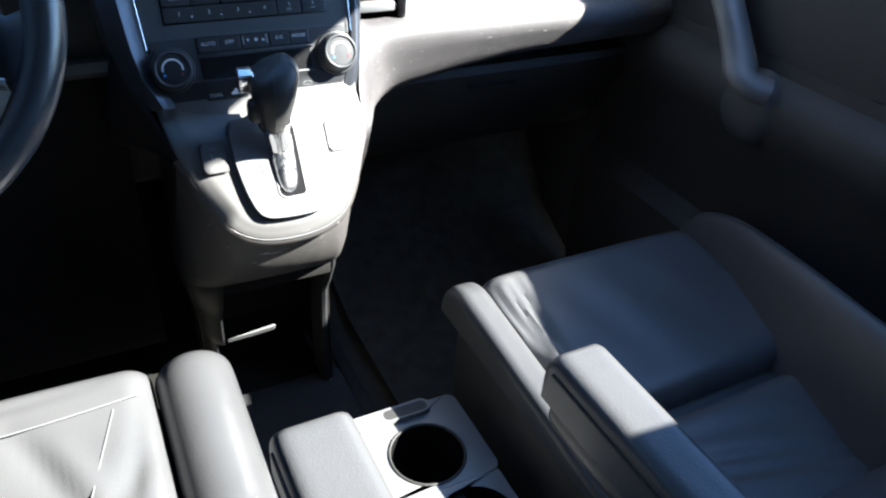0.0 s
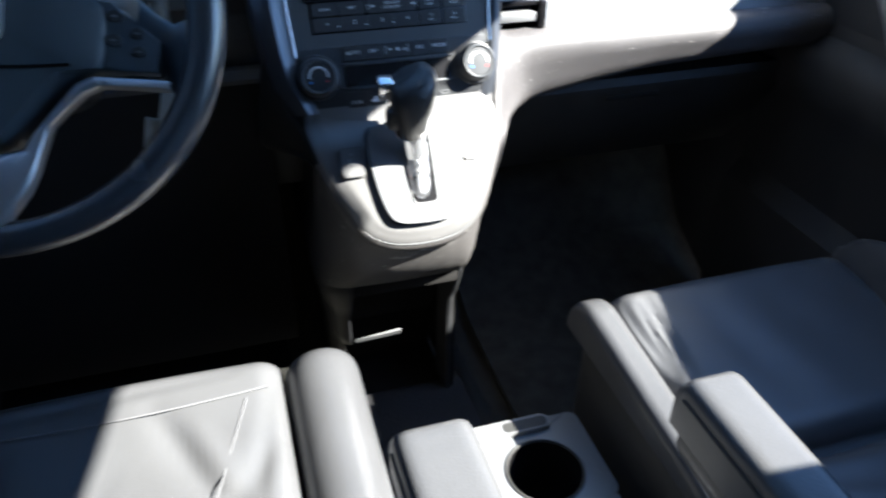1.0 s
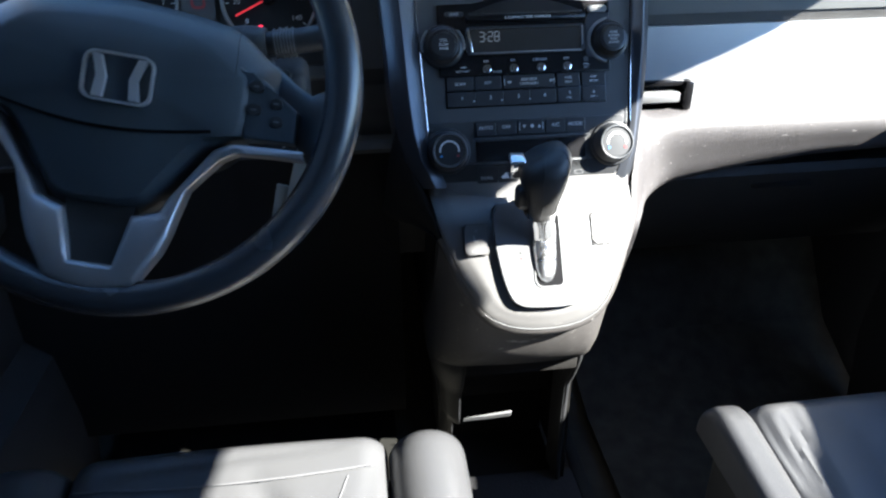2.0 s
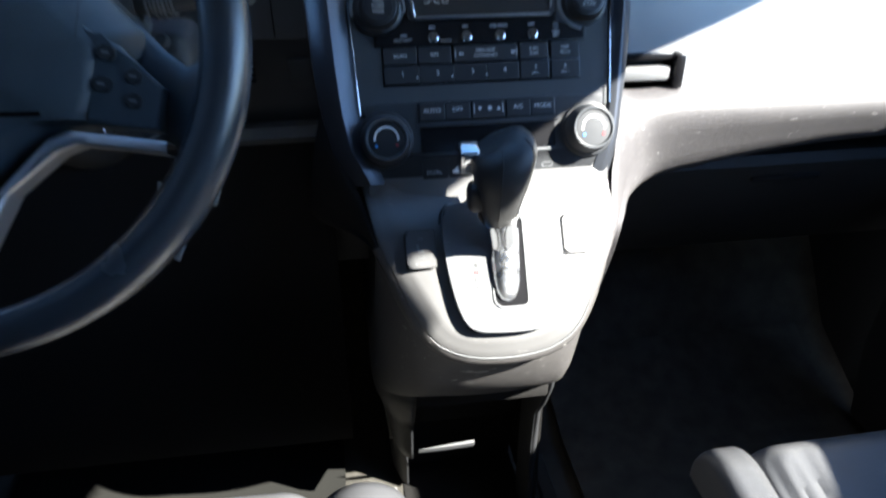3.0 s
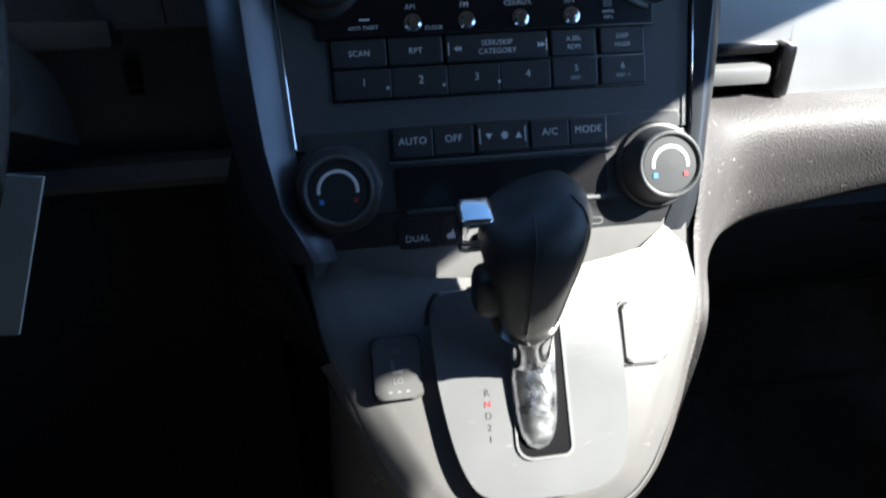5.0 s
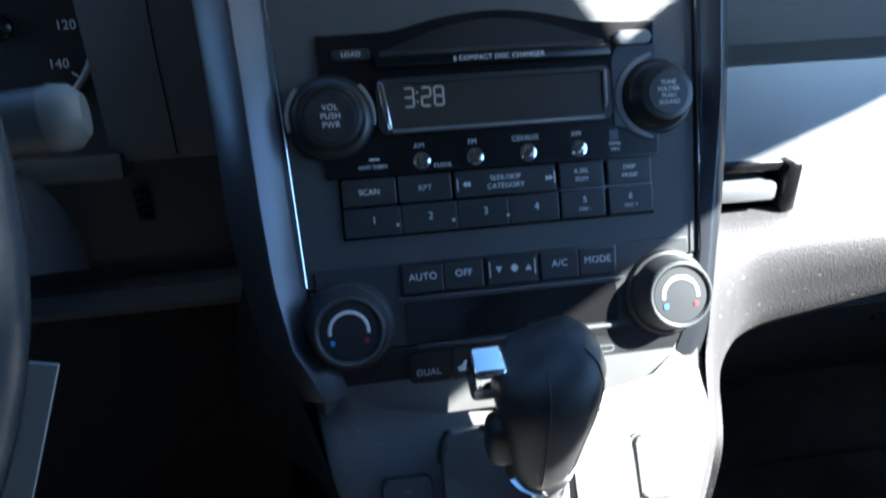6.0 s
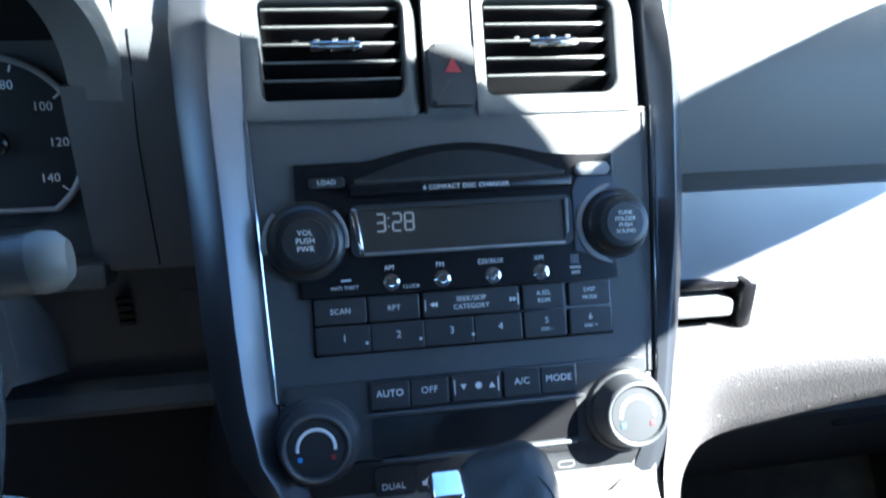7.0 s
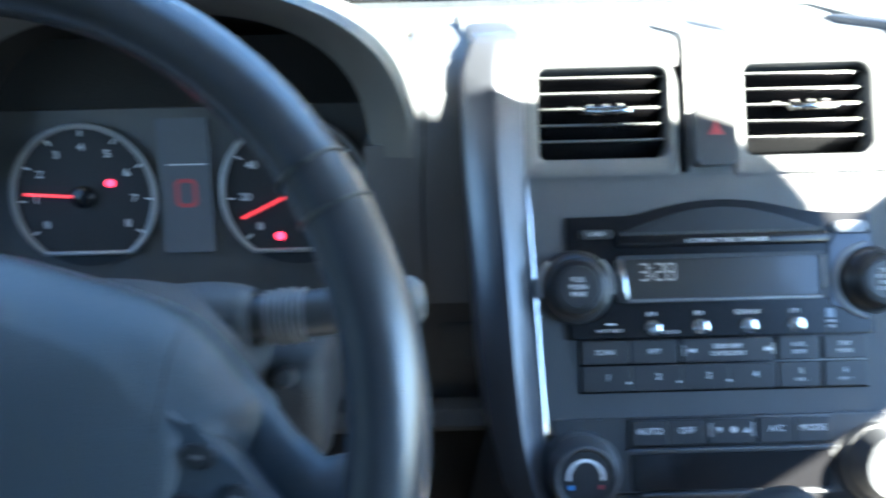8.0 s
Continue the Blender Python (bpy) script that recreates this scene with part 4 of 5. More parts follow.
RIM_HALF = [(0.1245, 0.0900), (0.1225, 0.0780), (0.1195, 0.060), (0.1160, 0.040), (0.1115, 0.024), (0.1036, 0.004), (0.0970, -0.014), (0.0912, -0.0289), (0.0840, -0.043), (0.0762, -0.0568), (0.0690, -0.066), (0.0601, -0.074), (0.0431, -0.0825), (0.0255, -0.0866), (0.010, -0.0881), (0.0, -0.0883)]
CREASE_HALF = [(0.1060, 0.0900), (0.1045, 0.0780), (0.1020, 0.060), (0.0980, 0.040), (0.0935, 0.024), (0.0875, 0.006), (0.0820, -0.008), (0.0745, -0.024), (0.0680, -0.038), (0.0600, -0.051), (0.0535, -0.060), (0.0460, -0.0655), (0.0330, -0.0708), (0.0200, -0.0735), (0.008, -0.0747), (0.0, -0.0748)]


def both(half):
    return [(x, y, 0) for x, y in half] + [(-x, y, 0) for x, y in half[-2::-1]]


rim_line, crease_line = spline(both(RIM_HALF), 120), spline(both(CREASE_HALF), 120)


def ease(t):
    t = min(1.0, max(0.0, t))
    return t * t * (3 - 2 * t)


def dip(x, y):
    """How far the panel leans back towards the heater controls."""
    return 0.0085 * ease((y - 0.030) / 0.055) + 0.0055 * ease((abs(x) - 0.045) / 0.045) * ease((y - 0.035) / 0.040)


def crown(x, y):
    return 0.0046 + 0.0040 * (1 - (x / 0.09) ** 2) * min(1.0, (y + 0.080) / 0.06) * (1 - ease((y - 0.03) / 0.04))


def head_of_panel(x):
    """Where the panel ends below the heater bowl."""
    return 0.0640 + 0.0100 * min(1.0, abs(x) / 0.09) ** 2 + 0.016 * ease((abs(x) - 0.085) / 0.025)


rows = []
for w, drop in ((0.0, 0.0040), (0.0, 0.0012), (0.10, 0.0), (0.5, 0.0), (0.86, 0.0), (1.0, 0.0)):
    rows.append([(r.x + (c.x - r.x) * w, r.y + (c.y - r.y) * w, (crown(c.x, c.y) - 0.0004) * (w ** 1.15) - drop - dip(r.x, r.y + (c.y - r.y) * w)) for r, c in zip(rim_line, crease_line)])
for w in (0.06, 0.2, 0.4, 0.6, 0.8, 1.0):
    row = []
    for c in crease_line:
        x, y = c.x * (1 - w), c.y + (max(c.y, -0.02) - c.y) * w
        y -= (0.090 - head_of_panel(x)) * min(1.0, max(0.0, (y - 0.02) / 0.07))
        row.append((x, y, crown(x, y) - dip(x, y)))
    rows.append(row)
bm = sheet(rows)
bmesh.ops.remove_doubles(bm, verts=bm.verts, dist=2e-5)
part("selector_panel", bm, PANEL_SILVER, console, "satin silver selector panel", m=MB, smooth=60)
# pale tapered tube paints the highlight along the nose's edge
part("rim_line", tube([(p.x * 1.003, p.y - 0.0006, -0.0004) for p in rim_line[30:-38]], lambda t: 0.0008 * min(1.0, 0.15 + 5 * t, 0.05 + 3 * (1 - t)), 8), SATIN, console, "thin pale line drawn as the rim's highlight", m=MB)

# nose: a lip under the rim, a groove, then a shell that draws back to the head of the bin
NOSE = [(0.1115, 0.024), (0.1036, 0.004), (0.0912, -0.0289), (0.0762, -0.0568), (0.0601, -0.074), (0.0431, -0.0825), (0.0255, -0.0866), (0.0, -0.0883)]
HEAD = [(0.0900, 1.060), (0.0890, 0.990), (0.0885, 0.962), (0.0865, 0.949), (0.0800, 0.943), (0.055, 0.940), (0.030, 0.939), (0.0, 0.9385), (-0.030, 0.939), (-0.055, 0.940), (-0.085, 0.942), (-0.103, 0.950), (-0.117, 0.965), (-0.124, 0.995), (-0.124, 1.060)]
nose, head = spline(both(NOSE), 98), [Vector((p.x, p.y, 0.387)) for p in spline([(x, y, 0) for x, y in HEAD], 98)]
rings = []
for out, depth, fall in ((-0.001, -0.001, 0.0), (0.0028, -0.0024, 0.0), (0.0058, -0.0055, 0.0005), (0.0072, -0.0095, 0.0012), (0.0062, -0.0130, 0.0020), (0.0020, -0.0150, 0.0030), (-0.0020, -0.0158, 0.0034), (-0.0010, -0.0190, 0.0040), (0.0020, -0.0205, 0.0045)):
    ring = []
    for i, p in enumerate(nose):
        d = (nose[min(i + 1, 98)] - nose[max(i - 1, 0)]).normalized()
        tip = min(1.0, max(0.0, (0.0 - p.y) / 0.05))
        ring.append(MB @ Vector((p.x - d.y * out, p.y + d.x * out, depth)) - Vector((0, 0, fall * tip)))
    rings.append(ring)
last = rings[-1]
for w in (0.12, 0.3, 0.5, 0.7, 0.88, 1.0):
    rings.append([a.lerp(b, w) + Vector((0, -0.016, -0.004)) * math.sin(math.pi * w) for a, b in zip(last, head)])
part("nose_shell", sheet(rings), SHELL, console, "scuffed grey plastic nose", smooth=50)
for s, side in ((1, ((0.59, 0.108, 0.96), (0.50, 0.098, 0.955), (0.44, 0.092, 0.960), (0.387, 0.0880, 0.975), (0.30, 0.0865, 0.998), (0.22, 0.087, 0.998), (0.095, 0.088, 0.998))), (-1, ((0.59, 0.112, 0.96), (0.50, 0.116, 0.97), (0.44, 0.120, 0.985), (0.387, 0.1235, 1.0), (0.30, 0.110, 1.02), (0.235, 0.104, 1.035), (0.205, 0.098, 1.110), (0.10, 0.094, 1.120)))):
    rows = [[(s * x, y, z) for y in (y0, y0 + 0.05, y0 + 0.12, 1.25)] for z, x, y0 in side]
    # right wall takes the near-black colour in place of shade along its edge
    part("side_wall", sheet(rows, -0.004 * s), DOORMAT if s < 0 else LINING_AND_SHADE, console, "dark plastic side wall")


def jamb(outline, taper, label):
    """One cheek of the bin: outline at its head, drawn down and back to the floor."""
    rows = []
    foot = ((0.25, 0.048, 0.9), (0.20, 0.050, 1.0), (0.15, 0.050, 1.0), (0.095, 0.050, 1.0)) if taper == 0 else ((0.25, 0.049, 0.9), (0.235, 0.054, 1.0), (0.218, 0.100, 1.1), (0.205, 0.130, 1.2), (0.15, 0.140, 1.2), (0.095, 0.140, 1.2))
    for z, back, f in ((0.389, 0.0, 0.0), (0.375, 0.003, 0.02), (0.36, 0.010, 0.1), (0.33, 0.025, 0.4), (0.30, 0.044, 0.7)) + foot:
        rows.append([(p.x + taper * f * min(1.0, max(0.0, (abs(p.x) - 0.078) / 0.04)), p.y + back, z) for p in spline([(x, y, 0) for x, y in outline], 20)])
    part("bin_cheek", sheet(rows), DOORMAT, console, label, smooth=60)


jamb([(-0.1240, 1.060), (-0.1240, 0.995), (-0.117, 0.965), (-0.103, 0.950), (-0.085, 0.942), (-0.0785, 0.942), (-0.0765, 0.947), (-0.0762, 1.00)], 0.022, "grey plastic cheek beside the bin")
jamb([(0.0890, 1.060), (0.0890, 0.985), (0.0882, 0.958), (0.0860, 0.947), (0.0820, 0.9425), (0.0785, 0.9435), (0.0765, 0.949), (0.0762, 1.00)], 0.0, "grey plastic cheek beside the bin")
part("bin_frame", box(-0.0775, 0.0775, 0.942, 0.962, 0.366, 0.3865, 0.004), LINING_AND_SHADE, console)
bin_ = part("bin", box(-0.086, 0.086, 1.08, 1.14, 0.214, 0.42, 0.004), LINING_AND_SHADE, console, "open dark storage bin")
# pale tapered piece stands in for the lit streak on the bin's shelf
ledge = bmesh.new()
lip = [(-0.0665, 1.0305, 0.2140), (-0.030, 1.0290, 0.2192), (0.007, 1.0270, 0.2248), (0.0085, 1.0255, 0.2243), (0.0070, 1.0235, 0.2232), (-0.030, 1.0265, 0.2182)]
up = [ledge.verts.new(p) for p in lip]
down = [ledge.verts.new((x, y + 0.004, z - 0.010)) for x, y, z in lip]
ledge.faces.new(up)
ledge.faces.new(down[::-1])
for k in range(6):
    ledge.faces.new((up[k], down[k], down[(k + 1) % 6], up[(k + 1) % 6]))
part("bin_shelf", ledge, SATIN, bin_, "pale bin lip shaped as a sunlit streak")
part("bin_apron", box(-0.086, 0.086, 1.132, 1.150, 0.070, 0.216, 0.004), LINING_AND_SHADE, bin_)
part("bin_base", box(-0.086, 0.086, 1.030, 1.132, 0.070, 0.086, 0.003), LINING_AND_SHADE, bin_)

MG = MB @ Matrix.Translation((0, 0, 0.0035))
selector = thing("gear_selector", "black automatic gear lever with chrome button and gate plate", "gear lever", MB)
plate = [(-0.047, 0.058), (-0.053, 0.046), (-0.0535, 0.015), (-0.048, -0.025), (-0.040, -0.050), (-0.030, -0.060), (-0.012, -0.0635), (0.020, -0.0640), (0.040, -0.0600), (0.052, -0.048), (0.056, -0.025), (0.057, 0.020), (0.055, 0.048), (0.049, 0.058)]
pl = [(p.x, p.y) for p in spline([(x, y, 0) for x, y in plate + plate[:1]], 70)][:-1]
# dark sheet paints the shadow round the gate plate's foot
part("plate_shadow_sheet", prism([(x * (1.05 if x < 0 else 1.02), y * (1.03 if y < 0 else 0.99)) for x, y in pl[::-1]], -0.01, 0.0024), DARK, selector, m=MG)
part("gate_plate", prism(pl[::-1], -0.01, 0.0130, 0.0095, 5), GATE, selector, "pale satin gate plate", m=MG)
slot = rrect(-0.0105, 0.0205, -0.0405, 0.045, (0.009, 0.009, 0.009, 0.005), 5)
part("gate_slot", prism(slot, 0.0115, 0.0134), BLACK, selector, "dark gate slot", m=MG)
part("slot_rim", ring_plate(rrect(-0.0118, 0.0222, -0.0420, 0.0464, (0.010, 0.010, 0.010, 0.006), 5), slot, 0.0122, 0.0144), SATIN, selector, m=MG)
cover = []
for k in range(23):
    u = k / 22
    end = math.sqrt(max(0.0, 1 - u ** 7))
    hw, hz = 0.0142 * (1 - 0.16 * u) * end, 0.0005 + 0.0135 * (1 - 0.35 * u) * end
    cover.append([(0.0020 - 0.0006 * u + hw * math.copysign(abs(math.cos(a)) ** 0.8, math.cos(a)), 0.030 - 0.067 * u, 0.0115 + hz * math.sin(a) ** 0.8) for a in [math.pi * j / 18 for j in range(19)]])
part("boot_cover", sheet(cover), SCUFFED, selector, "scuffed chrome gate cover", m=MG, smooth=60)
for k, ch in enumerate("RND21"):
    letters("print", ch, 0.0054, -0.0258, -0.0010 - 0.0066 * k, 0.0132, RED if ch == "N" else DARK, selector, MG)

# lever: a chrome collar and a leather-wrapped grip that leans towards the driver's seat
foot, neck, top = Vector((0.002, 0.890, 0.602)), Vector((-0.0075, 0.871, 0.650)), Vector((0.006, 0.868, 0.735))
part("collar", tube(spline([foot, (foot + neck) / 2, neck], 8), lambda t: 0.0118 + 0.0036 * (1 - t) ** 3 + 0.0066 * t * t, 40), CHROME, selector, "polished chrome collar")
grip_rows = []
GRIP = [(0.643, 0.0138, 0.0142, -0.0068, 0.872), (0.648, 0.0152, 0.0160, -0.0068, 0.872), (0.654, 0.0170, 0.0185, -0.0060, 0.873), (0.667, 0.0205, 0.0215, -0.0050, 0.875), (0.680, 0.0240, 0.0250, -0.0040, 0.877), (0.691, 0.0268, 0.0275, -0.0030, 0.880), (0.700, 0.0275, 0.0285, -0.0020, 0.883), (0.707, 0.0250, 0.0262, -0.0020, 0.886), (0.7115, 0.0190, 0.0200, -0.0020, 0.888), (0.7135, 0.0095, 0.0100, -0.0020, 0.889)]
bm = bmesh.new()
rings = []
for z, rx, ry, cx, cy in GRIP:
    rings.append([bm.verts.new((cx + rx * math.copysign(abs(math.cos(a)) ** 0.8, math.cos(a)), cy + ry * math.copysign(abs(math.sin(a)) ** 0.85, math.sin(a)), z + 0.010 * math.cos(a) * (z - 0.636) / 0.1)) for a in [2 * math.pi * k / 40 for k in range(40)]])
for a, b in zip(rings, rings[1:]):
    for i in range(40):
        bm.faces.new((a[i], a[(i + 1) % 40], b[(i + 1) % 40], b[i]))
bm.faces.new(rings[0][::-1])
bm.faces.new(rings[-1])
for a, name in ((-1.75, "grip_seam"), (-0.75, "grip_seam")):
    line = [(cx + (rx + 0.0001) * math.copysign(abs(math.cos(a)) ** 0.8, math.cos(a)), cy + (ry + 0.0001) * math.copysign(abs(math.sin(a)) ** 0.85, math.sin(a)), z + 0.010 * math.cos(a) * (z - 0.636) / 0.1) for z, rx, ry, cx, cy in GRIP[1:-1]]
    part(name, tube(spline(line, 24), 0.0006, 6), DARK, selector, "leather seam")
part("grip", bm, GRIP_SKIN, selector, "black soft-touch grip", smooth=60)
part("release_button", box(-0.0095, 0.0090, -0.010, 0.010, -0.013, 0.011, 0.0035, 3), CHROME, selector, "chrome release button", m=Matrix.Translation((-0.0310, 0.892, 0.6955)) @ Matrix.Rotation(radians(18), 4, "X"))
for z in (-0.0085, -0.0055, -0.0025):
    part("button_ridge", box(-0.0080, 0.0075, -0.0106, -0.0095, z - 0.0006, z + 0.0006, 0.0003), SILVER, selector, m=Matrix.Translation((-0.0310, 0.892, 0.6955)) @ Matrix.Rotation(radians(18), 4, "X"))
part("finger_bump", box(-0.0350, -0.0090, 0.866, 0.888, 0.650, 0.678, 0.008, 3), GRIP_SKIN, selector)

# twin switches: left coloured for shade, right for glare and without print
def seat_switch(x0, x1, lift, mat, label):
    sw = thing("seat_heater_switch", label, "switch", MB @ Matrix.Translation(((x0 + x1) / 2, 0.02, 0)), "seat heater switches")
    part("bezel", prism(rrect(x0 - 0.0011, x1 + 0.0011, -0.0009 + lift, 0.0361 + 1.4 * lift, 0.0045), 0.0, 0.0088), DARK if x0 < 0 else PANEL_SILVER, sw, m=MB)
    b = part("rocker", prism(rrect(x0, x1, 0.0005 + lift, 0.0350 + 1.4 * lift, 0.004), 0.0, 0.0120 if x0 < 0 else 0.0108, 0.0014, 2), mat, sw, m=MB if x0 < 0 else MB @ Matrix.Translation((x0, 0, 0.0008)) @ Matrix.Rotation(radians(5), 4, "Y") @ Matrix.Translation((-x0, 0, 0)))
    if x0 > 0:
        return
    c = (x0 + x1) / 2
    for word, y in (("HI", 0.0275), ("LO", 0.0105)):
        letters("print", word, 0.0044, c, y, 0.0122, MARK, b, MB)
    part("seat_mark", prism([(c - 0.003, 0.0150), (c + 0.003, 0.0150), (c + 0.003, 0.0170), (c - 0.001, 0.0170), (c - 0.002, 0.0225), (c - 0.004, 0.0225)], 0.0119, 0.0123), MARK, b, smooth=0, m=MB)
    for k in (-1, 0, 1):
        part("lamp", box(c + 0.005 * k - 0.0011, c + 0.005 * k + 0.0011, 0.0040, 0.0052, 0.0119, 0.0122), MARK, b, m=MB)


seat_switch(-0.0880, -0.0612, 0.0, SHADED_SWITCH, "seat heater rocker switch in the console, coloured dark for shade")
seat_switch(0.0600, 0.0868, 0.0045, PANEL_SILVER, "seat heater rocker switch in the console, coloured pale for sun")

# ---- steering wheel and column ----
WC, WT = Vector((-0.3955, 0.8063, 0.8318)), radians(26.9)
MW = frame_at(WC, (0, math.sin(WT), math.cos(WT))) @ Matrix.Rotation(radians(-12.5), 4, "Z") @ Matrix.Scale(1.06, 4)
wheel = thing("steering_wheel", "black leather three-spoke steering wheel with silver lower trim", "steering wheel", MW)
MH = MW @ Matrix.Translation((-0.0071, 0.0009, -0.020))
RW = 0.1770
circ = [(RW * math.cos(2 * math.pi * k / 96), RW * math.sin(2 * math.pi * k / 96), 0) for k in range(96)]
part("rim", tube(circ, lambda t: 0.0142 + 0.0018 * max(0.0, math.cos(2 * math.pi * (t + 0.03)) ** 2 - 0.3) / 0.7, 20, True, flat=1.1, up=(0, 0, 1)), WHEEL_LEATHER, wheel, "black leather rim", m=MW)
for a in (42, 138):
    for d in (-3.0, 3.0):
        q = radians(a + d)
        c0 = Vector((RW * math.cos(q), RW * math.sin(q), 0))
        rad = c0.normalized()
        pts = [c0 + rad * 0.0145 * math.cos(2 * math.pi * k / 20) + Vector((0, 0, 0.0159 * math.sin(2 * math.pi * k / 20))) for k in range(20)]
        part("stitch_band", tube(pts, 0.0008, 6, True, up=tuple(rad)), DARK, wheel, m=MW)
padhalf = [(0.0, 0.0700), (0.045, 0.0667), (0.0710, 0.0632), (0.0865, 0.0585), (0.1010, 0.0495), (0.1170, 0.0375), (0.1280, 0.0290), (0.131, 0.010), (0.126, -0.026), (0.092, -0.037), (0.060, -0.078), (0.045, -0.100), (0.027, -0.108)]
padline = padhalf + [(0.0, -0.109)] + [(-x, y) for x, y in padhalf[:0:-1]]
pp = [(p.x, p.y) for p in spline([(x, y, 0) for x, y in padline + padline[:1]], 90)][:-1]
bm = bmesh.new()
levels = []
for fx, fy, dy, z in ((1.0, 1.0, 0.0, -0.034), (1.0, 1.0, 0.0, -0.014), (0.985, 0.985, -0.0005, -0.007), (0.90, 0.90, -0.0045, 0.006), (0.80, 0.82, -0.0090, 0.0165), (0.77, 0.79, -0.0105, 0.0185), (0.60, 0.60, -0.008, 0.0225), (0.35, 0.35, -0.004, 0.0255), (0.05, 0.05, 0.0, 0.0265)):
    levels.append([bm.verts.new((x * fx, y * fy + dy, z)) for x, y in pp])
for a, b in zip(levels, levels[1:]):
    for i in range(len(pp)):
        bm.faces.new((a[i], a[(i + 1) % len(pp)], b[(i + 1) % len(pp)], b[i]))
bm.faces.new(levels[-1])
bm.faces.new(levels[0][::-1])
part("airbag_pad", bm, WHEEL_PAD, wheel, "dark grey airbag pad", smooth=28, m=MH)
crease = [(x, -0.030 - 0.012 * math.cos(x / 0.09 * math.pi / 2), 0.0268 - 1.0 * x * x) for x in [-0.082 + 0.164 * k / 24 for k in range(25)]]
part("pad_crease", tube(crease, 0.0015, 6), BLACK, wheel, m=MH)
part("pad_seam", tube([(0.0915, 0.0690, -0.011), (0.0920, 0.0600, 0.002), (0.0935, 0.0440, 0.0165), (0.0960, 0.0, 0.0190), (0.0965, -0.0250, 0.0170)], 0.00035, 6), DARK, wheel, m=MH)
def dished(bm):
    """Sinks what lies near the hub below the rim's plane."""
    for v in bm.verts:
        w = min(1.0, max(0.0, (math.hypot(v.co.x, v.co.y) - 0.085) / 0.070))
        v.co += (1 - w * w * (3 - 2 * w)) * Vector((-0.0071, 0.0009, -0.020))
    return bm


for s in (1, -1):
    rows = []
    for f, x, y1, y0, z in ((0.0, 0.095, 0.048, -0.030, -0.034), (0.0, 0.118, 0.0345, -0.026, -0.026), (0.0, 0.134, 0.0225, -0.022, -0.021), (0.1, 0.146, 0.015, -0.036, -0.017), (0.35, 0.152, 0.020, -0.050, -0.012), (0.7, 0.158, 0.032, -0.062, -0.007), (1.0, 0.165, 0.058, -0.082, -0.002), (1.0, 0.165, 0.060, -0.084, -0.012)):
        row = []
        for k in range(13):
            y = y0 + (y1 - y0) * k / 12
            xx = (1 - f) * x + f * math.sqrt(0.172 ** 2 - y * y)
            row.append((s * xx, y, z - 0.007 * (2 * k / 12 - 1) ** 4))
        row += [(x2, y2, z2 - 0.010) for x2, y2, z2 in row[::-1]]
        rows.append(row + row[:1])
    part("side_spoke", sheet(rows), WHEEL_PAD, wheel, "dark grey side spoke", m=MW, smooth=60)
inner = [(0.151, -0.036), (0.128, -0.0365), (0.096, -0.038), (0.084, -0.045), (0.054, -0.090), (0.048, -0.102), (0.034, -0.1065), (0.0265, -0.1085), (0.0165, -0.149), (0.0, -0.149)]
outer = [(0.152, -0.0435), (0.126, -0.0445), (0.102, -0.046), (0.0905, -0.053), (0.067, -0.082), (0.060, -0.105), (0.056, -0.120), (0.050, -0.136), (0.034, -0.163), (0.0, -0.171)]


def densely(half):
    full = half + [(-x, y) for x, y in half[-2::-1]]
    return [Vector(p).lerp(Vector(q), k / 6) for p, q in zip(full, full[1:]) for k in range(6)] + [Vector(full[-1])]


rows = []
for p, q in zip(densely(inner), densely(outer)):
    rows.append([(*p, -0.012), (*p, 0.0090), (*p.lerp(q, 0.06), 0.0112), (*p.lerp(q, 0.2), 0.0125), (*p.lerp(q, 0.8), 0.0125), (*p.lerp(q, 0.94), 0.0112), (*q, 0.0090), (*q, -0.012)])
part("lower_trim", dished(sheet(rows)), SILVER, wheel, "satin silver lower spoke trim", m=MW, smooth=50)
part("trim_window", dished(prism([(-0.028, -0.100), (0.028, -0.100), (0.018, -0.151), (-0.018, -0.151)][::-1], -0.012, 0.003)), DARK, wheel, m=MW)
MBADGE = MH @ Matrix.Translation((0.0085, -0.003, 0.006)) @ Matrix.Diagonal((0.79, 0.76, 0.7, 1))
badge = part("badge", ring_plate(rrect(-0.0345, 0.0345, -0.0255, 0.0260, 0.012), rrect(-0.0318, 0.0318, -0.0230, 0.0236, 0.0105), 0.030, 0.0375), BADGE, wheel, "chrome rounded badge", m=MBADGE)
for s in (1, -1):
    bar = [(s * 0.0130, -0.0215), (s * 0.0235, -0.0215), (s * 0.0195, 0.0), (s * 0.0270, 0.0220), (s * 0.0180, 0.0220), (s * 0.0110, 0.0)]
    part("badge_bar", prism(bar[::s], 0.030, 0.0375, 0.001), BADGE, badge, m=MBADGE)
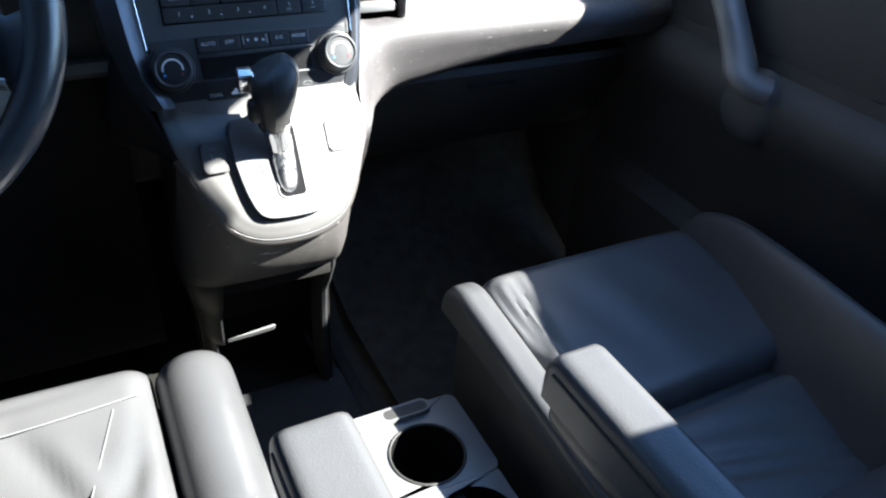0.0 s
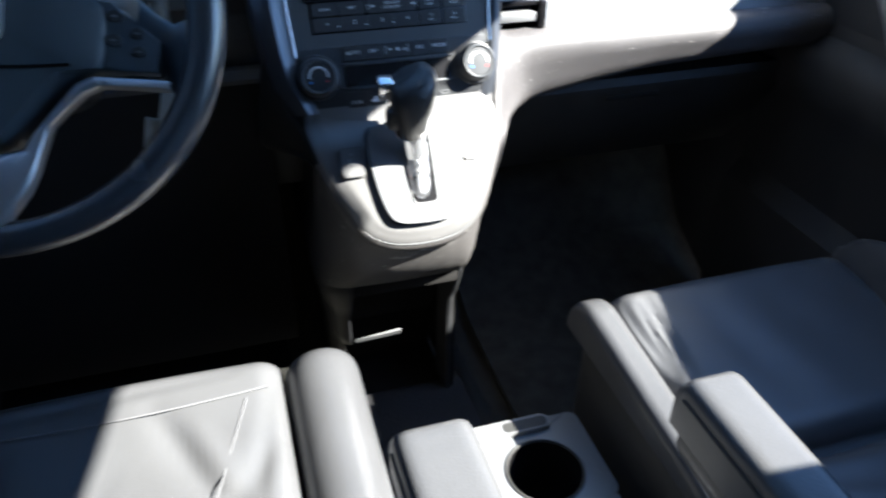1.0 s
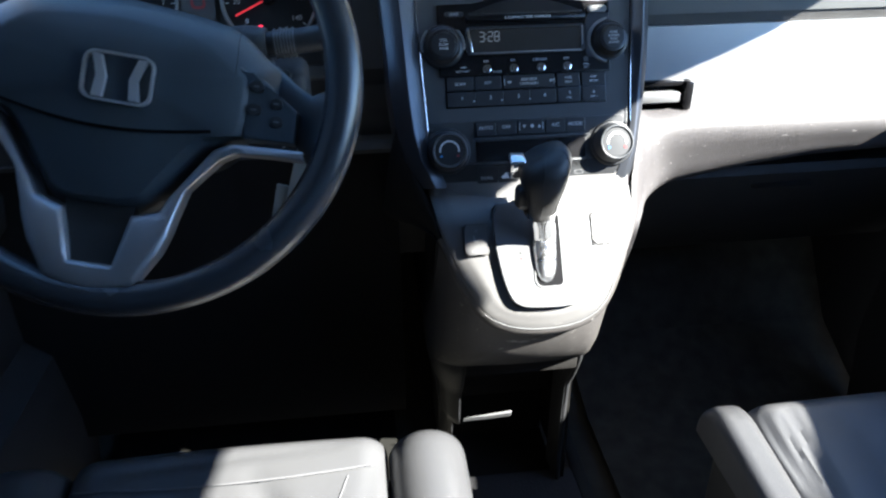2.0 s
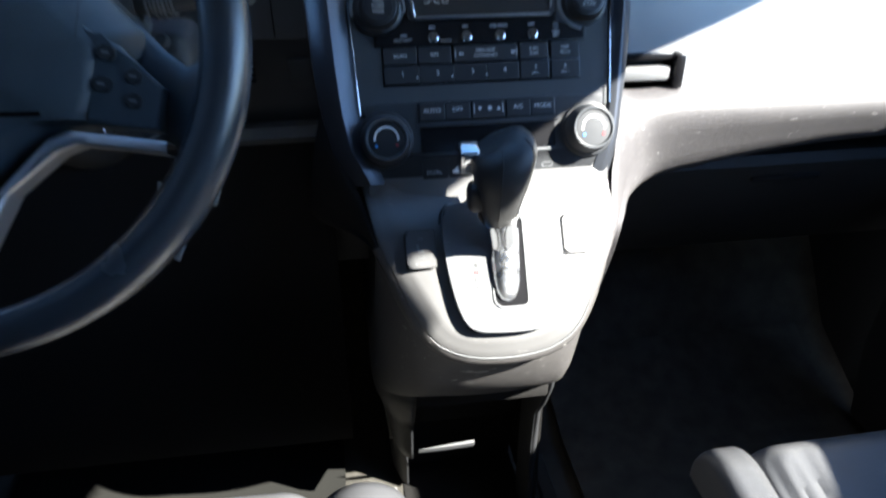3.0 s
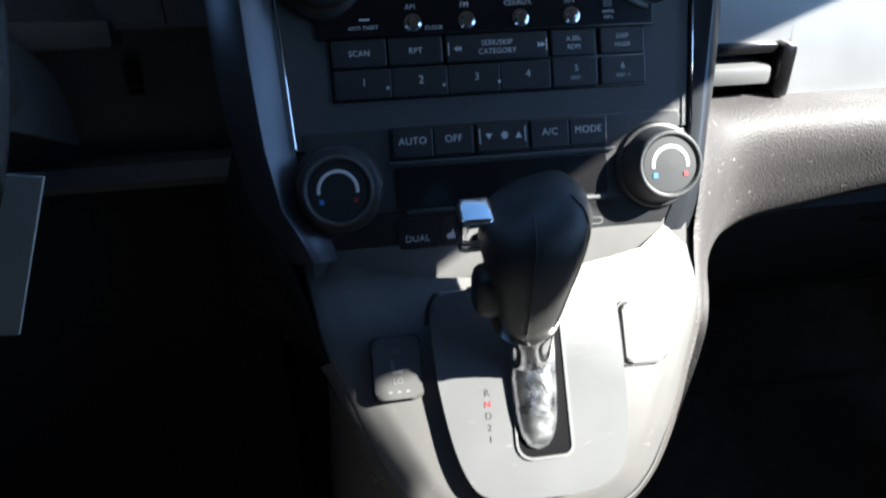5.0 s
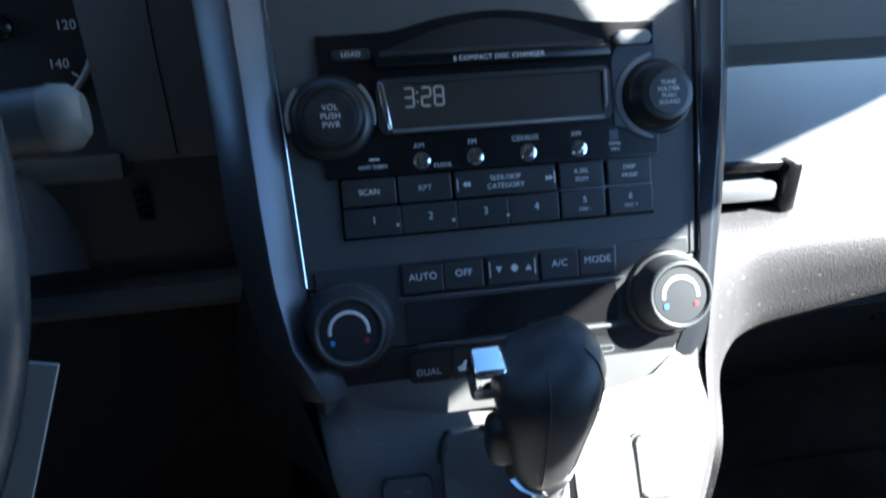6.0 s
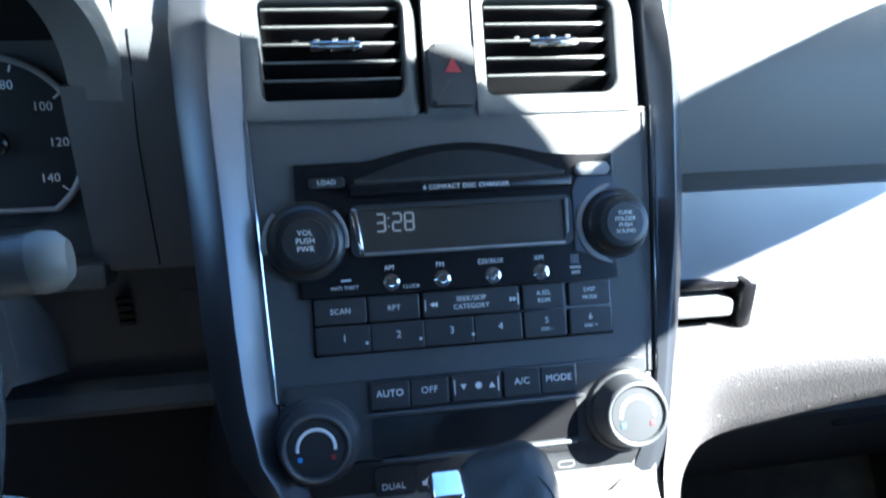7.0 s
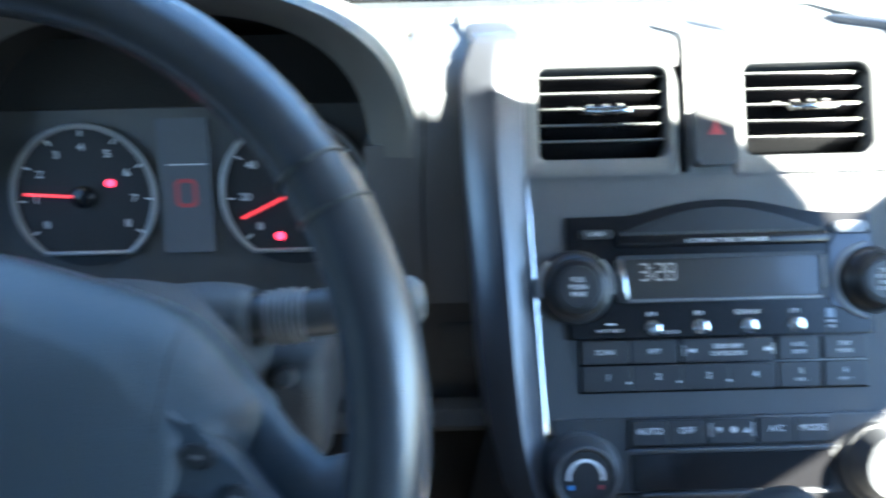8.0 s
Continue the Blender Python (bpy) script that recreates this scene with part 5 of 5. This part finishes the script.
for s in (1, -1):
    pod = part("switch_pod", prism([(s * x, y) for x, y in ((0.0965, 0.0255), (0.1065, 0.0195), (0.1190, 0.0170), (0.1300, 0.0080), (0.1480, -0.0040), (0.1480, -0.0300), (0.1060, -0.0320))][::s], -0.012, 0.0150, 0.003, 3), WHEEL_PAD, wheel, m=MH)
    for k, (u, v, w) in enumerate(((0.1125, 0.0110, 0.0060), (0.1300, -0.0005, 0.0048), (0.1125, -0.0080, 0.0060), (0.1320, -0.0150, 0.0048))):
        b = part("key", prism(rrect(s * u - w, s * u + w, v - 0.0045, v + 0.0045, 0.0035, 5), 0.0145, 0.0180, 0.0014, 3), PANEL, pod, m=MH)
        part("mark", box(s * u - 0.0022, s * u + 0.0022, v - 0.0008, v + 0.0008, 0.0179, 0.0182), MARK, b, m=MH)

column = thing("steering_column", "dark plastic column shroud with stalk and ignition", "steering column", (-0.379, 0.95, 0.78))
ax = MW.to_3x3() @ Vector((0, 0, -1))
c1, c2 = WC + ax * 0.045, WC + ax * 0.33
part("shroud", tube(spline([c1, c1 + ax * 0.02, (c1 + c2) / 2, c2], 12), lambda t: 0.052 + 0.014 * t, 28, flat=0.95), DARK, column)
hub = WC + ax * 0.12
rows = []
for y, wx, top in ((0.868, 0.090, 0.846), (0.876, 0.098, 0.856), (0.90, 0.102, 0.854), (0.95, 0.104, 0.829), (1.00, 0.105, 0.804), (1.075, 0.106, 0.766)):
    rows.append([(-0.379 + wx * math.copysign(abs(math.cos(a)) ** 0.6, math.cos(a)), y, top - 0.085 + 0.085 * math.sin(a) ** 0.6) for a in [math.pi * k / 28 for k in range(29)]])
part("upper_shroud", sheet(rows, -0.003), DASH, column, "grey upper column cover")
part("lock_housing", box(-0.300, -0.247, 0.888, 0.96, 0.748, 0.808, 0.012, 3), DOORMAT, column, "dark ignition lock housing")
part("lock_button", lathe([(0.0055, -0.01), (0.0052, 0.002), (0.004, 0.004), (0.001, 0.0042)], 24), PANEL, column, "round grey lock button", m=frame_at((-0.266, 0.886, 0.806), (0, 0.4, 0.9)))
stalk = [Vector((-0.345, 0.91, 0.828)), Vector((-0.300, 0.903, 0.832)), Vector((-0.262, 0.900, 0.834)), Vector((-0.219, 0.902, 0.838))]
st = part("wiper_stalk", tube(spline(stalk, 12), lambda t: 0.0105 + 0.0022 * t, 18), PANEL, column, "grey wiper stalk")
part("stalk_collar", tube([(-0.223, 0.901, 0.8375), (-0.2095, 0.9025, 0.8382)], 0.0132, 24), PANEL, st)
part("stalk_end", tube([(-0.2100, 0.9025, 0.8382), (-0.2065, 0.9027, 0.8385), (-0.1995, 0.903, 0.839), (-0.1950, 0.9035, 0.8392)], lambda t: (0.0130, 0.0138, 0.0128, 0.0085)[round(t * 3)], 28), CAP, st, "pale stalk end cap")
for k in range(7):
    part("stalk_rib", tube([(-0.2740 + 0.0030 * k, 0.901, 0.8325 + 0.0002 * k), (-0.2723 + 0.0030 * k, 0.901, 0.8326 + 0.0002 * k)], 0.0152 - 0.0003 * abs(k - 3) - 0.0012 * (k % 2), 24), HANDLE, st, "satin grip ring")
part("stalk_root", tube(spline([(-0.352, 0.915, 0.812), (-0.325, 0.908, 0.824), (-0.298, 0.903, 0.8315), (-0.281, 0.9015, 0.8325)], 14), lambda t: 0.0300 - 0.0150 * t ** 0.8, 28), DASH, column, "grey moulded root of the stalk")
part("left_stalk", tube(spline([hub + Vector((-0.03, 0, 0.01)), hub + Vector((-0.10, 0.01, 0.03)), hub + Vector((-0.165, 0.0, 0.045))], 10), lambda t: 0.010 + 0.004 * t, 16), DASH, column, "grey indicator stalk")
ign = Vector((-0.300, 0.868, 0.775))
part("ignition", lathe([(0.021, -0.03), (0.021, 0.0), (0.018, 0.004), (0.001, 0.005)], 28), DASH, column, "grey ignition lock", m=frame_at(ign, (0, 0.4, 0.9)))

keys = thing("ignition_key", "ignition key with grey paper tags hanging", "key", ign)
part("key_head", box(ign.x - 0.004, ign.x + 0.004, ign.y - 0.040, ign.y - 0.004, ign.z - 0.014, ign.z + 0.016, 0.003), RUBBER, keys)
ringp = [(ign.x, ign.y - 0.040 + 0.012 * math.cos(2 * math.pi * k / 20), ign.z - 0.014 + 0.012 * math.sin(2 * math.pi * k / 20)) for k in range(20)]
part("key_ring", tube(ringp, 0.001, 6, True, up=(1, 0, 0)), CHROME, keys)
part("red_fob", box(-0.2555, -0.2475, 0.868, 0.874, 0.759, 0.767, 0.0025), RED, keys, "small red fob")
part("fob_cord", tube(spline([ign + Vector((0.0, -0.05, -0.02)), Vector((-0.275, 0.83, 0.75)), Vector((-0.2515, 0.871, 0.761))], 10), 0.0008, 6), DARK, keys)


def tag(corners, name, label):
    part(name, sheet([[Vector(corners[0]).lerp(Vector(corners[1]), u) + Vector((0, 0.002 * math.sin(u * 5), 0)) for u in (0, 0.33, 0.66, 1)], [Vector(corners[2]).lerp(Vector(corners[3]), u) + Vector((0, 0.003 * math.sin(u * 4 + 1), 0)) for u in (0, 0.33, 0.66, 1)]], 0.0012), PAPER, keys, label, smooth=60)


tag(((-0.255, 0.862, 0.757), (-0.211, 0.852, 0.757), (-0.279, 0.862, 0.678), (-0.240, 0.852, 0.685)), "paper_tag", "pale paper tag")
tag(((-0.285, 0.868, 0.700), (-0.250, 0.860, 0.690), (-0.300, 0.868, 0.640), (-0.278, 0.858, 0.634)), "plastic_sleeve", "creased clear plastic sleeve")

# ---- instrument cluster ----
MC = frame_at((-0.380, 1.112, 0.838), (0, 0.22, 0.975))
cluster = thing("instrument_cluster", "dark instrument cluster with two silver-ringed gauges, ignition on", "instrument cluster", MC)
part("back_panel", prism(rrect(-0.165, 0.150, -0.085, 0.066, 0.004), -0.03, 0.0), DARK, cluster, m=MC)
part("upper_mask", prism(rrect(-0.146, 0.142, 0.0665, 0.118, (0.045, 0.045, 0.004, 0.004)), -0.03, 0.001), LINING_AND_SHADE, cluster, "matt black mask above the gauges", m=MC)
part("lower_shelf", box(-0.160, 0.150, -0.098, -0.080, -0.02, 0.03, 0.004), DARK, cluster, m=MC)


def gauge(x, r, name, words, lo, hi, needle):
    m = MC @ Matrix.Translation((x, 0, 0))
    g = part(name, lathe([(r, 0.0), (r, 0.003), (0.001, 0.003)], 64), DIAL, cluster, "black round dial", m=m)
    cut = -0.80
    pts = []
    a0 = math.degrees(math.asin(cut))
    for k in range(61):
        a = radians(a0 + (180 - 2 * a0) * k / 60)
        pts.append((r * math.cos(a), r * math.sin(a), 0.006))
    part("ring", tube(pts, 0.0023, 8), SATIN, g, "bright silver gauge ring", m=m)
    part("ring_base", tube([pts[0], pts[-1]], 0.0018, 8), SATIN, g, "bright silver ring base", m=m)
    n = len(words)
    for k, wd in enumerate(words):
        a = radians(lo + (hi - lo) * k / (n - 1))
        letters("print", wd, 0.0082, r * 0.70 * math.cos(a), r * 0.70 * math.sin(a), 0.0036, LETTER, g, m)
        part("tick", box(r * 0.86, r * 0.94, -0.0005, 0.0005, 0.0030, 0.0038), LETTER, g, m=m @ Matrix.Rotation(a, 4, "Z"))
    a = radians(needle)
    part("needle", box(r * 0.05, r * 0.82, -0.0010, 0.0010, 0.006, 0.0075), NEEDLE, g, "red lit needle", m=m @ Matrix.Rotation(a, 4, "Z"))
    part("needle_hub", lathe([(0.0085, 0.003), (0.0085, 0.008), (0.006, 0.010), (0.001, 0.010)], 28), BLACK, g, m=m)
    return g


tach = gauge(-0.078, 0.054, "tachometer", tuple("012345678"), 214, -34, 176)
speed = gauge(0.084, 0.056, "speedometer", ("0", "20", "40", "60", "80", "100", "120", "140"), 222, -38, 205)
part("warning_lamp", lathe([(0.0029, 0.003), (0.0029, 0.0042), (0.0005, 0.0044)], 16), WARN, tach, "red warning lamp", m=MC @ Matrix.Translation((-0.058, 0.010, 0)))
part("warning_lamp", lathe([(0.0032, 0.003), (0.0032, 0.0042), (0.0005, 0.0044)], 16), WARN, speed, "red warning lamp", m=MC @ Matrix.Translation((0.070, -0.034, 0)))
screen = part("trip_display", prism(rrect(-0.0200, 0.0195, -0.045, 0.058, 0.002), 0.0, 0.004, 0.001), LCD_GREY, cluster, "grey trip display", m=MC)
part("seat_belt_lamp", ring_plate(rrect(-0.0085, 0.0085, -0.010, 0.012, 0.005), rrect(-0.0055, 0.0055, -0.007, 0.009, 0.003), 0.0039, 0.0044), RED, screen, "red lamp symbol", m=MC)
for k in range(3):
    part("print", box(-0.010 + 0.004 * k, 0.016, 0.043 - 0.012 * k, 0.047 - 0.012 * k, 0.0039, 0.0041), LCD_GREY, screen, m=MC)
part("divider", box(-0.013, 0.016, 0.0225, 0.0232, 0.0039, 0.0043), LETTER, screen, m=MC)


# ---- seats ----
def folds(x, y, creases):
    """How far the leather sinks or swells at x, y; a crease is x0, y0, x1, y1, depth, width."""
    out = 0.0
    for x0, y0, x1, y1, depth, width in creases:
        dx, dy = x1 - x0, y1 - y0
        t = ((x - x0) * dx + (y - y0) * dy) / (dx * dx + dy * dy)
        u = min(1.0, max(0.0, t))
        d = math.hypot(x - x0 - dx * u, y - y0 - dy * u)
        out -= depth * math.exp(-(d / width) ** 2) * (0.35 + 0.65 * math.sin(math.pi * u))
    return out


DRIVER_FOLDS = [(-0.340, 0.765, -0.272, 0.635, 0.0085, 0.013), (-0.300, 0.745, -0.262, 0.660, -0.0040, 0.014), (-0.255, 0.62, -0.215, 0.50, 0.0065, 0.012), (-0.33, 0.70, -0.24, 0.60, 0.0040, 0.012), (-0.30, 0.56, -0.21, 0.70, 0.0040, 0.014), (-0.36, 0.52, -0.27, 0.62, 0.0035, 0.016), (-0.24, 0.60, -0.205, 0.78, 0.0030, 0.010), (-0.45, 0.55, -0.38, 0.70, 0.0035, 0.018), (-0.52, 0.60, -0.49, 0.74, 0.0030, 0.014), (-0.27, 0.40, -0.22, 0.52, 0.0045, 0.012), (-0.50, 0.790, -0.25, 0.800, 0.0025, 0.008)]
GUEST_FOLDS = [(0.268, 0.800, 0.272, 0.66, 0.0075, 0.0060), (0.284, 0.790, 0.279, 0.67, 0.0080, 0.0060), (0.300, 0.800, 0.290, 0.64, 0.0070, 0.0070), (0.262, 0.70, 0.262, 0.60, 0.0060, 0.0060), (0.36, 0.78, 0.40, 0.60, 0.0025, 0.0300), (0.47, 0.80, 0.50, 0.62, 0.0025, 0.0350), (0.325, 0.545, 0.350, 0.470, 0.0060, 0.0060), (0.310, 0.520, 0.345, 0.450, 0.0050, 0.0060), (0.29, 0.48, 0.56, 0.41, 0.0060, 0.0080), (0.30, 0.455, 0.58, 0.385, 0.0060, 0.0080), (0.33, 0.500, 0.52, 0.470, 0.0030, 0.0120)]


def seat(name, label, x0, a, b, x1, front, zf, arm_x, arm_front, recline, outer):
    """Cushion from x0 to x1 with its seams at a and b, leaning back by recline degrees."""
    s = thing(name, label, "car seat", ((x0 + x1) / 2, front - 0.3, 0.1), "front seats")
    def top(x, y):
        d = front - y
        return zf - 0.10 * d + 0.06 * max(0, d - 0.38)
    inner = -1 if outer > 0 else 1
    creases = GUEST_FOLDS if outer > 0 else DRIVER_FOLDS
    split = front - (0.262 if outer < 0 else 0.285)
    part("cushion_panel", cushion(a, b, split, front - 0.004, 0.20, lambda x, y: top(x, y) + 0.004 * math.cos((x - (a + b) / 2) / (b - a) * math.pi) + folds(x, y, creases), 0.034, 64, 64), LEATHER, s, "smooth grey leather cushion panel")
    part("cushion_rear", cushion(a, b, front - 0.50, split - (0.005 if outer < 0 else 0.012), 0.20, lambda x, y: top(x, y) - 0.006 + folds(x, y, creases), 0.036, 64, 56), LEATHER, s, "creased grey leather cushion panel")
    if outer > 0:
        rows = []
        for y, xi, xc, zc in ((0.838, 0.655, 0.674, 0.372), (0.828, 0.650, 0.673, 0.398), (0.80, 0.643, 0.671, 0.418), (0.74, 0.628, 0.666, 0.436), (0.607, 0.588, 0.634, 0.457), (0.445, 0.545, 0.590, 0.478), (0.32, 0.520, 0.570, 0.500)):
            zi = top(xi, y) - 0.010
            rows.append(spline([(xi - 0.012, y, zi - 0.03), (xi, y, zi), (xi + (xc - xi) * 0.5, y, zi + (zc - zi) * 0.72), (xc, y, zc), (xc + 0.018, y, zc - 0.012), (xc + 0.030, y, zc - 0.05), (xc + 0.034, y, 0.30)], 18))
        lanes = [spline(lane, 36) for lane in zip(*rows)]
        part("outer_bolster", sheet(list(zip(*lanes))), LEATHER_SIDE, s, "raised dark grey leather bolster", smooth=60)
    for p, q, sgn in ((x0, a - 0.001, -1), (b + 0.001, x1, 1))[:1 if outer > 0 else 2]:
        part("side_bolster", cushion(p, q, front - 0.52, front + 0.004 if sgn == inner else front - 0.01, 0.335, lambda x, y: top(x, y) + (0.014 if outer < 0 or sgn != inner else 0.005) + 0.02 * max(0, (front - y - 0.2)) - 0.02 * max(0, 1 - (front - y) / 0.05) ** 2, (0.0452 if sgn == inner else 0.036) if outer < 0 else 0.016, 22, 34, 2.0), LEATHER_SIDE, s, "padded grey leather bolster")
        xe = p + 0.012 if sgn < 0 else q - 0.012
        line = [(xe, y, top(xe, y) - 0.010 + 0.02 * max(0, (front - y - 0.2)) - 0.03 * max(0, 1 - (front - y) / 0.03) ** 2) for y in [front - 0.006 - 0.46 * k / 20 for k in range(21)]]
        if sgn == inner:
            part("piping", tube(line, 0.0016, 6), PIPING, s, "pale piping")
    curve = [(x, front - 0.062 - 0.014 * math.sin((x - a) / (b - a) * math.pi), top(x, front - 0.05) + 0.0012 + 0.004 * math.cos((x - (a + b) / 2) / (b - a) * math.pi)) for x in [a + 0.015 + (b - a - 0.03) * k / 20 for k in range(21)]]
    if outer < 0:
        part("stitch_line", tube(curve, 0.0009, 6), SEAM, s, "pale stitched seam")
    for xs, xe in ((b - 0.045, b - 0.100),) if outer < 0 else ():
        seam = [(xs + (xe - xs) * k / 10, front - 0.075 - 0.17 * k / 10, top(xs, front - 0.075 - 0.17 * k / 10) + 0.0008 + 0.004 * math.cos((xs + (xe - xs) * k / 10 - (a + b) / 2) / (b - a) * math.pi)) for k in range(11)]
        part("stitch_line", tube(seam, 0.0008, 6), SEAM, s, "pale stitched seam")
    part("seat_skirt", box(x0 + 0.008, x1 - 0.008, front - 0.55, front - 0.02, 0.12, 0.336, 0.02), DARK, s, "dark plastic seat base")
    for px in (x0 + 0.06, x1 - 0.06):
        part("seat_rail", box(px - 0.015, px + 0.015, front - 0.6, front - 0.05, 0.06 if outer < 0 else 0.012, 0.13, 0.004), DARK, s)
    # the back leans about the rear of the cushion
    hinge = Matrix.Translation((0, front - 0.515, zf - 0.07)) @ Matrix.Rotation(radians(recline), 4, "X")
    flip = hinge @ Matrix.Rotation(radians(90), 4, "X")
    def back(p, q, lo, hi, proud):
        bm = cushion(p, q, lo, hi, -0.02, lambda x, y: 0.075 + proud, 0.035, 16, 26)
        return bm
    part("back_panel", back(a, b, 0.02, 0.60, 0.0), LEATHER, s, "grey leather backrest panel", m=flip)
    for p, q in ((x0 + 0.01, a - 0.001), (b + 0.001, x1 - 0.01)):
        part("back_bolster", back(p, q, 0.0, 0.58, 0.022), LEATHER_SIDE, s, m=flip)
    part("back_shell", box(x0 + 0.02, x1 - 0.02, 0.0, 0.60, -0.06, 0.0, 0.02), LEATHER_SIDE, s, m=flip)
    c = (a + b) / 2
    part("headrest", cushion(c - 0.13, c + 0.13, 0.66, 0.83, -0.05, lambda x, y: 0.05, 0.045, 18, 16), LEATHER, s, "grey leather headrest", m=flip)
    for px in (c - 0.06, c + 0.06):
        part("headrest_post", tube([(px, 0.56, 0.0), (px, 0.70, 0.0)], 0.006, 10), CHROME, s, "chrome headrest post", m=flip)
    # fold-down armrest beside the back
    w, tz, y1 = 0.066 if outer < 0 else 0.056, 0.578, arm_front
    arm = thing("armrest", "grey leather fold-down armrest with rounded front beside the seat", "armrest", (arm_x, y1 - 0.15, tz), "armrests")
    part("arm_pad", cushion(arm_x - w / 2, arm_x + w / 2, y1 - 0.36, y1, tz - 0.055, lambda x, y: tz, 0.014, 14, 26), LEATHER, arm)
    part("arm_base", box(arm_x - w / 2 + 0.002, arm_x + w / 2 - 0.002, y1 - 0.355, y1 - 0.006, tz - 0.085, tz - 0.052, 0.012), LEATHER_SIDE, arm)
    for sx in (-1, 1):
        line = [(arm_x + sx * (w / 2 + 0.0002), y1 - 0.012 - 0.33 * k / 10, tz - 0.018) for k in range(11)]
        part("seam", tube(line, 0.0020, 6), DARK, arm)
    return s


seat("driver_seat", "light grey leather driver seat in part sunlight", -0.635, -0.545, -0.191, -0.100, 0.832, 0.402, -0.0905, 0.506, 32, -1)
guest = seat("passenger_seat", "light grey leather passenger seat with creased cushion", 0.207, 0.255, 0.642, 0.698, 0.834, 0.394, 0.152, 0.492, 30, 1)
# this seat is raised and set further back
guest.matrix_basis = Matrix.Translation((-0.2, 0.126, 1.019)) @ Matrix.Scale(0.945, 4) @ Matrix.Translation((0.2, -0.126, -1.019)) @ guest.matrix_basis

# ---- tray between the seats, floor pieces and pedals ----
tray = thing("centre_tray", "pale silver folding tray with two cup holders between the seats", "tray table", (0.03, 0.55, 0.30))
GROW = 1.09   # the tray lies well below the seat cushions
LOW = Matrix.Translation((-0.199, 0.115, 1.015)) @ Matrix.Scale(GROW, 4) @ Matrix.Translation((0.199, -0.115, -1.015))
cup = Vector((0.066, 0.594))
circ = [(cup.x + 0.0415 * math.cos(2 * math.pi * (k + 0.5) / 48 + math.pi / 4), cup.y + 0.0415 * math.sin(2 * math.pi * (k + 0.5) / 48 + math.pi / 4)) for k in range(48)]
outer = rrect(-0.075, 0.134, 0.545, 0.667, 0.012, 11)
part("tray_top", soften(ring_plate(outer, circ, 0.342, 0.358), 0.002, 2, 50), SATIN, tray, "pale silver tray top", m=LOW)
circ2 = [(x + 0.012, y - 0.098) for x, y in circ]
part("tray_middle", soften(ring_plate(rrect(-0.075, 0.129, 0.440, 0.5445, 0.002, 11), circ2, 0.342, 0.358), 0.002, 2, 50), SATIN, tray, m=LOW)
part("tray_rear", box(-0.075, 0.125, 0.30, 0.4395, 0.342, 0.358, 0.003), SATIN, tray, m=LOW)
part("cup_holder", lathe([(0.0414, 0.357), (0.0405, 0.352), (0.0375, 0.29), (0.036, 0.285), (0.001, 0.285)], 40, False), BLACK, tray, "black cup holder well", m=LOW @ Matrix.Translation((cup.x + 0.012, cup.y - 0.098, 0)))
part("cup_holder", lathe([(0.0414, 0.357), (0.0405, 0.352), (0.0375, 0.29), (0.036, 0.285), (0.001, 0.285)], 40, False), BLACK, tray, "black cup holder well", m=LOW @ Matrix.Translation((cup.x, cup.y, 0)))
part("cup_rim", tube([(cup.x + 0.0425 * math.cos(2 * math.pi * k / 64), cup.y + 0.0425 * math.sin(2 * math.pi * k / 64), 0.3585) for k in range(64)], 0.0016, 8, True), DARK, tray, m=LOW)
part("front_lip", prism(rrect(-0.02, 0.098, 0.648, 0.668, 0.008), 0.357, 0.365, 0.002), SATIN, tray, m=LOW)
part("finger_slot", prism(rrect(0.040, 0.094, 0.6500, 0.6645, 0.006), 0.357, 0.3590), DARK, tray, "dark finger slot", m=LOW @ Matrix.Translation((0, 0, 0.0063)))
part("tray_leg", box(-0.05, 0.11, 0.46, 0.59, 0.06, 0.292, 0.01), DARK, tray)

liner = thing("floor_tray", "dark plastic floor liner between the footwells", "floor liner", (0.03, 0.9, 0.08))
part("liner_base", box(-0.090, 0.112, 0.62, 1.02, 0.075, 0.100, 0.006), MAT, liner)
part("liner_edge", box(0.114, 0.136, 0.62, 1.12, 0.075, 0.090, 0.004), DARK, liner)
for s, x0, x1 in ((-1, -0.64, -0.17), (1, 0.17, 0.64)):
    mt = thing("floor_mat", "dark carpet floor mat in the footwell", "floor mat", ((x0 + x1) / 2, 0.95, 0.07), "floor mats")
    # the driver's mat is coloured darker to stand in for shade
    part("mat_sheet", sheet([[(x, y, z) for x in (x0, x0 + 0.1, (x0 + x1) / 2, x1 - 0.1, x1)] for y, z in ((0.70, 0.085), (0.72, 0.094), (0.95, 0.094), (1.13, 0.096), (1.20, 0.118), (1.285, 0.162))], 0.008), SHADED_RUBBER if s < 0 else CARPET, mt)
for x, w, name in ((-0.40, 0.05, "brake pedal"), (-0.27, 0.03, "accelerator pedal")):
    p = thing("pedal", "black rubber-faced " + name, "pedal", (x, 1.2, 0.2), "pedals")
    # pedals share the colour darkened for footwell shade
    part("pad", box(x - w, x + w, 1.17, 1.19, 0.20, 0.27 if w > 0.04 else 0.33, 0.006), SHADED_RUBBER, p)
    part("arm", tube(spline([(x, 1.19, 0.25), (x, 1.23, 0.40), (x, 1.25, 0.58)], 8), 0.010, 10), SHADED_RUBBER, p)
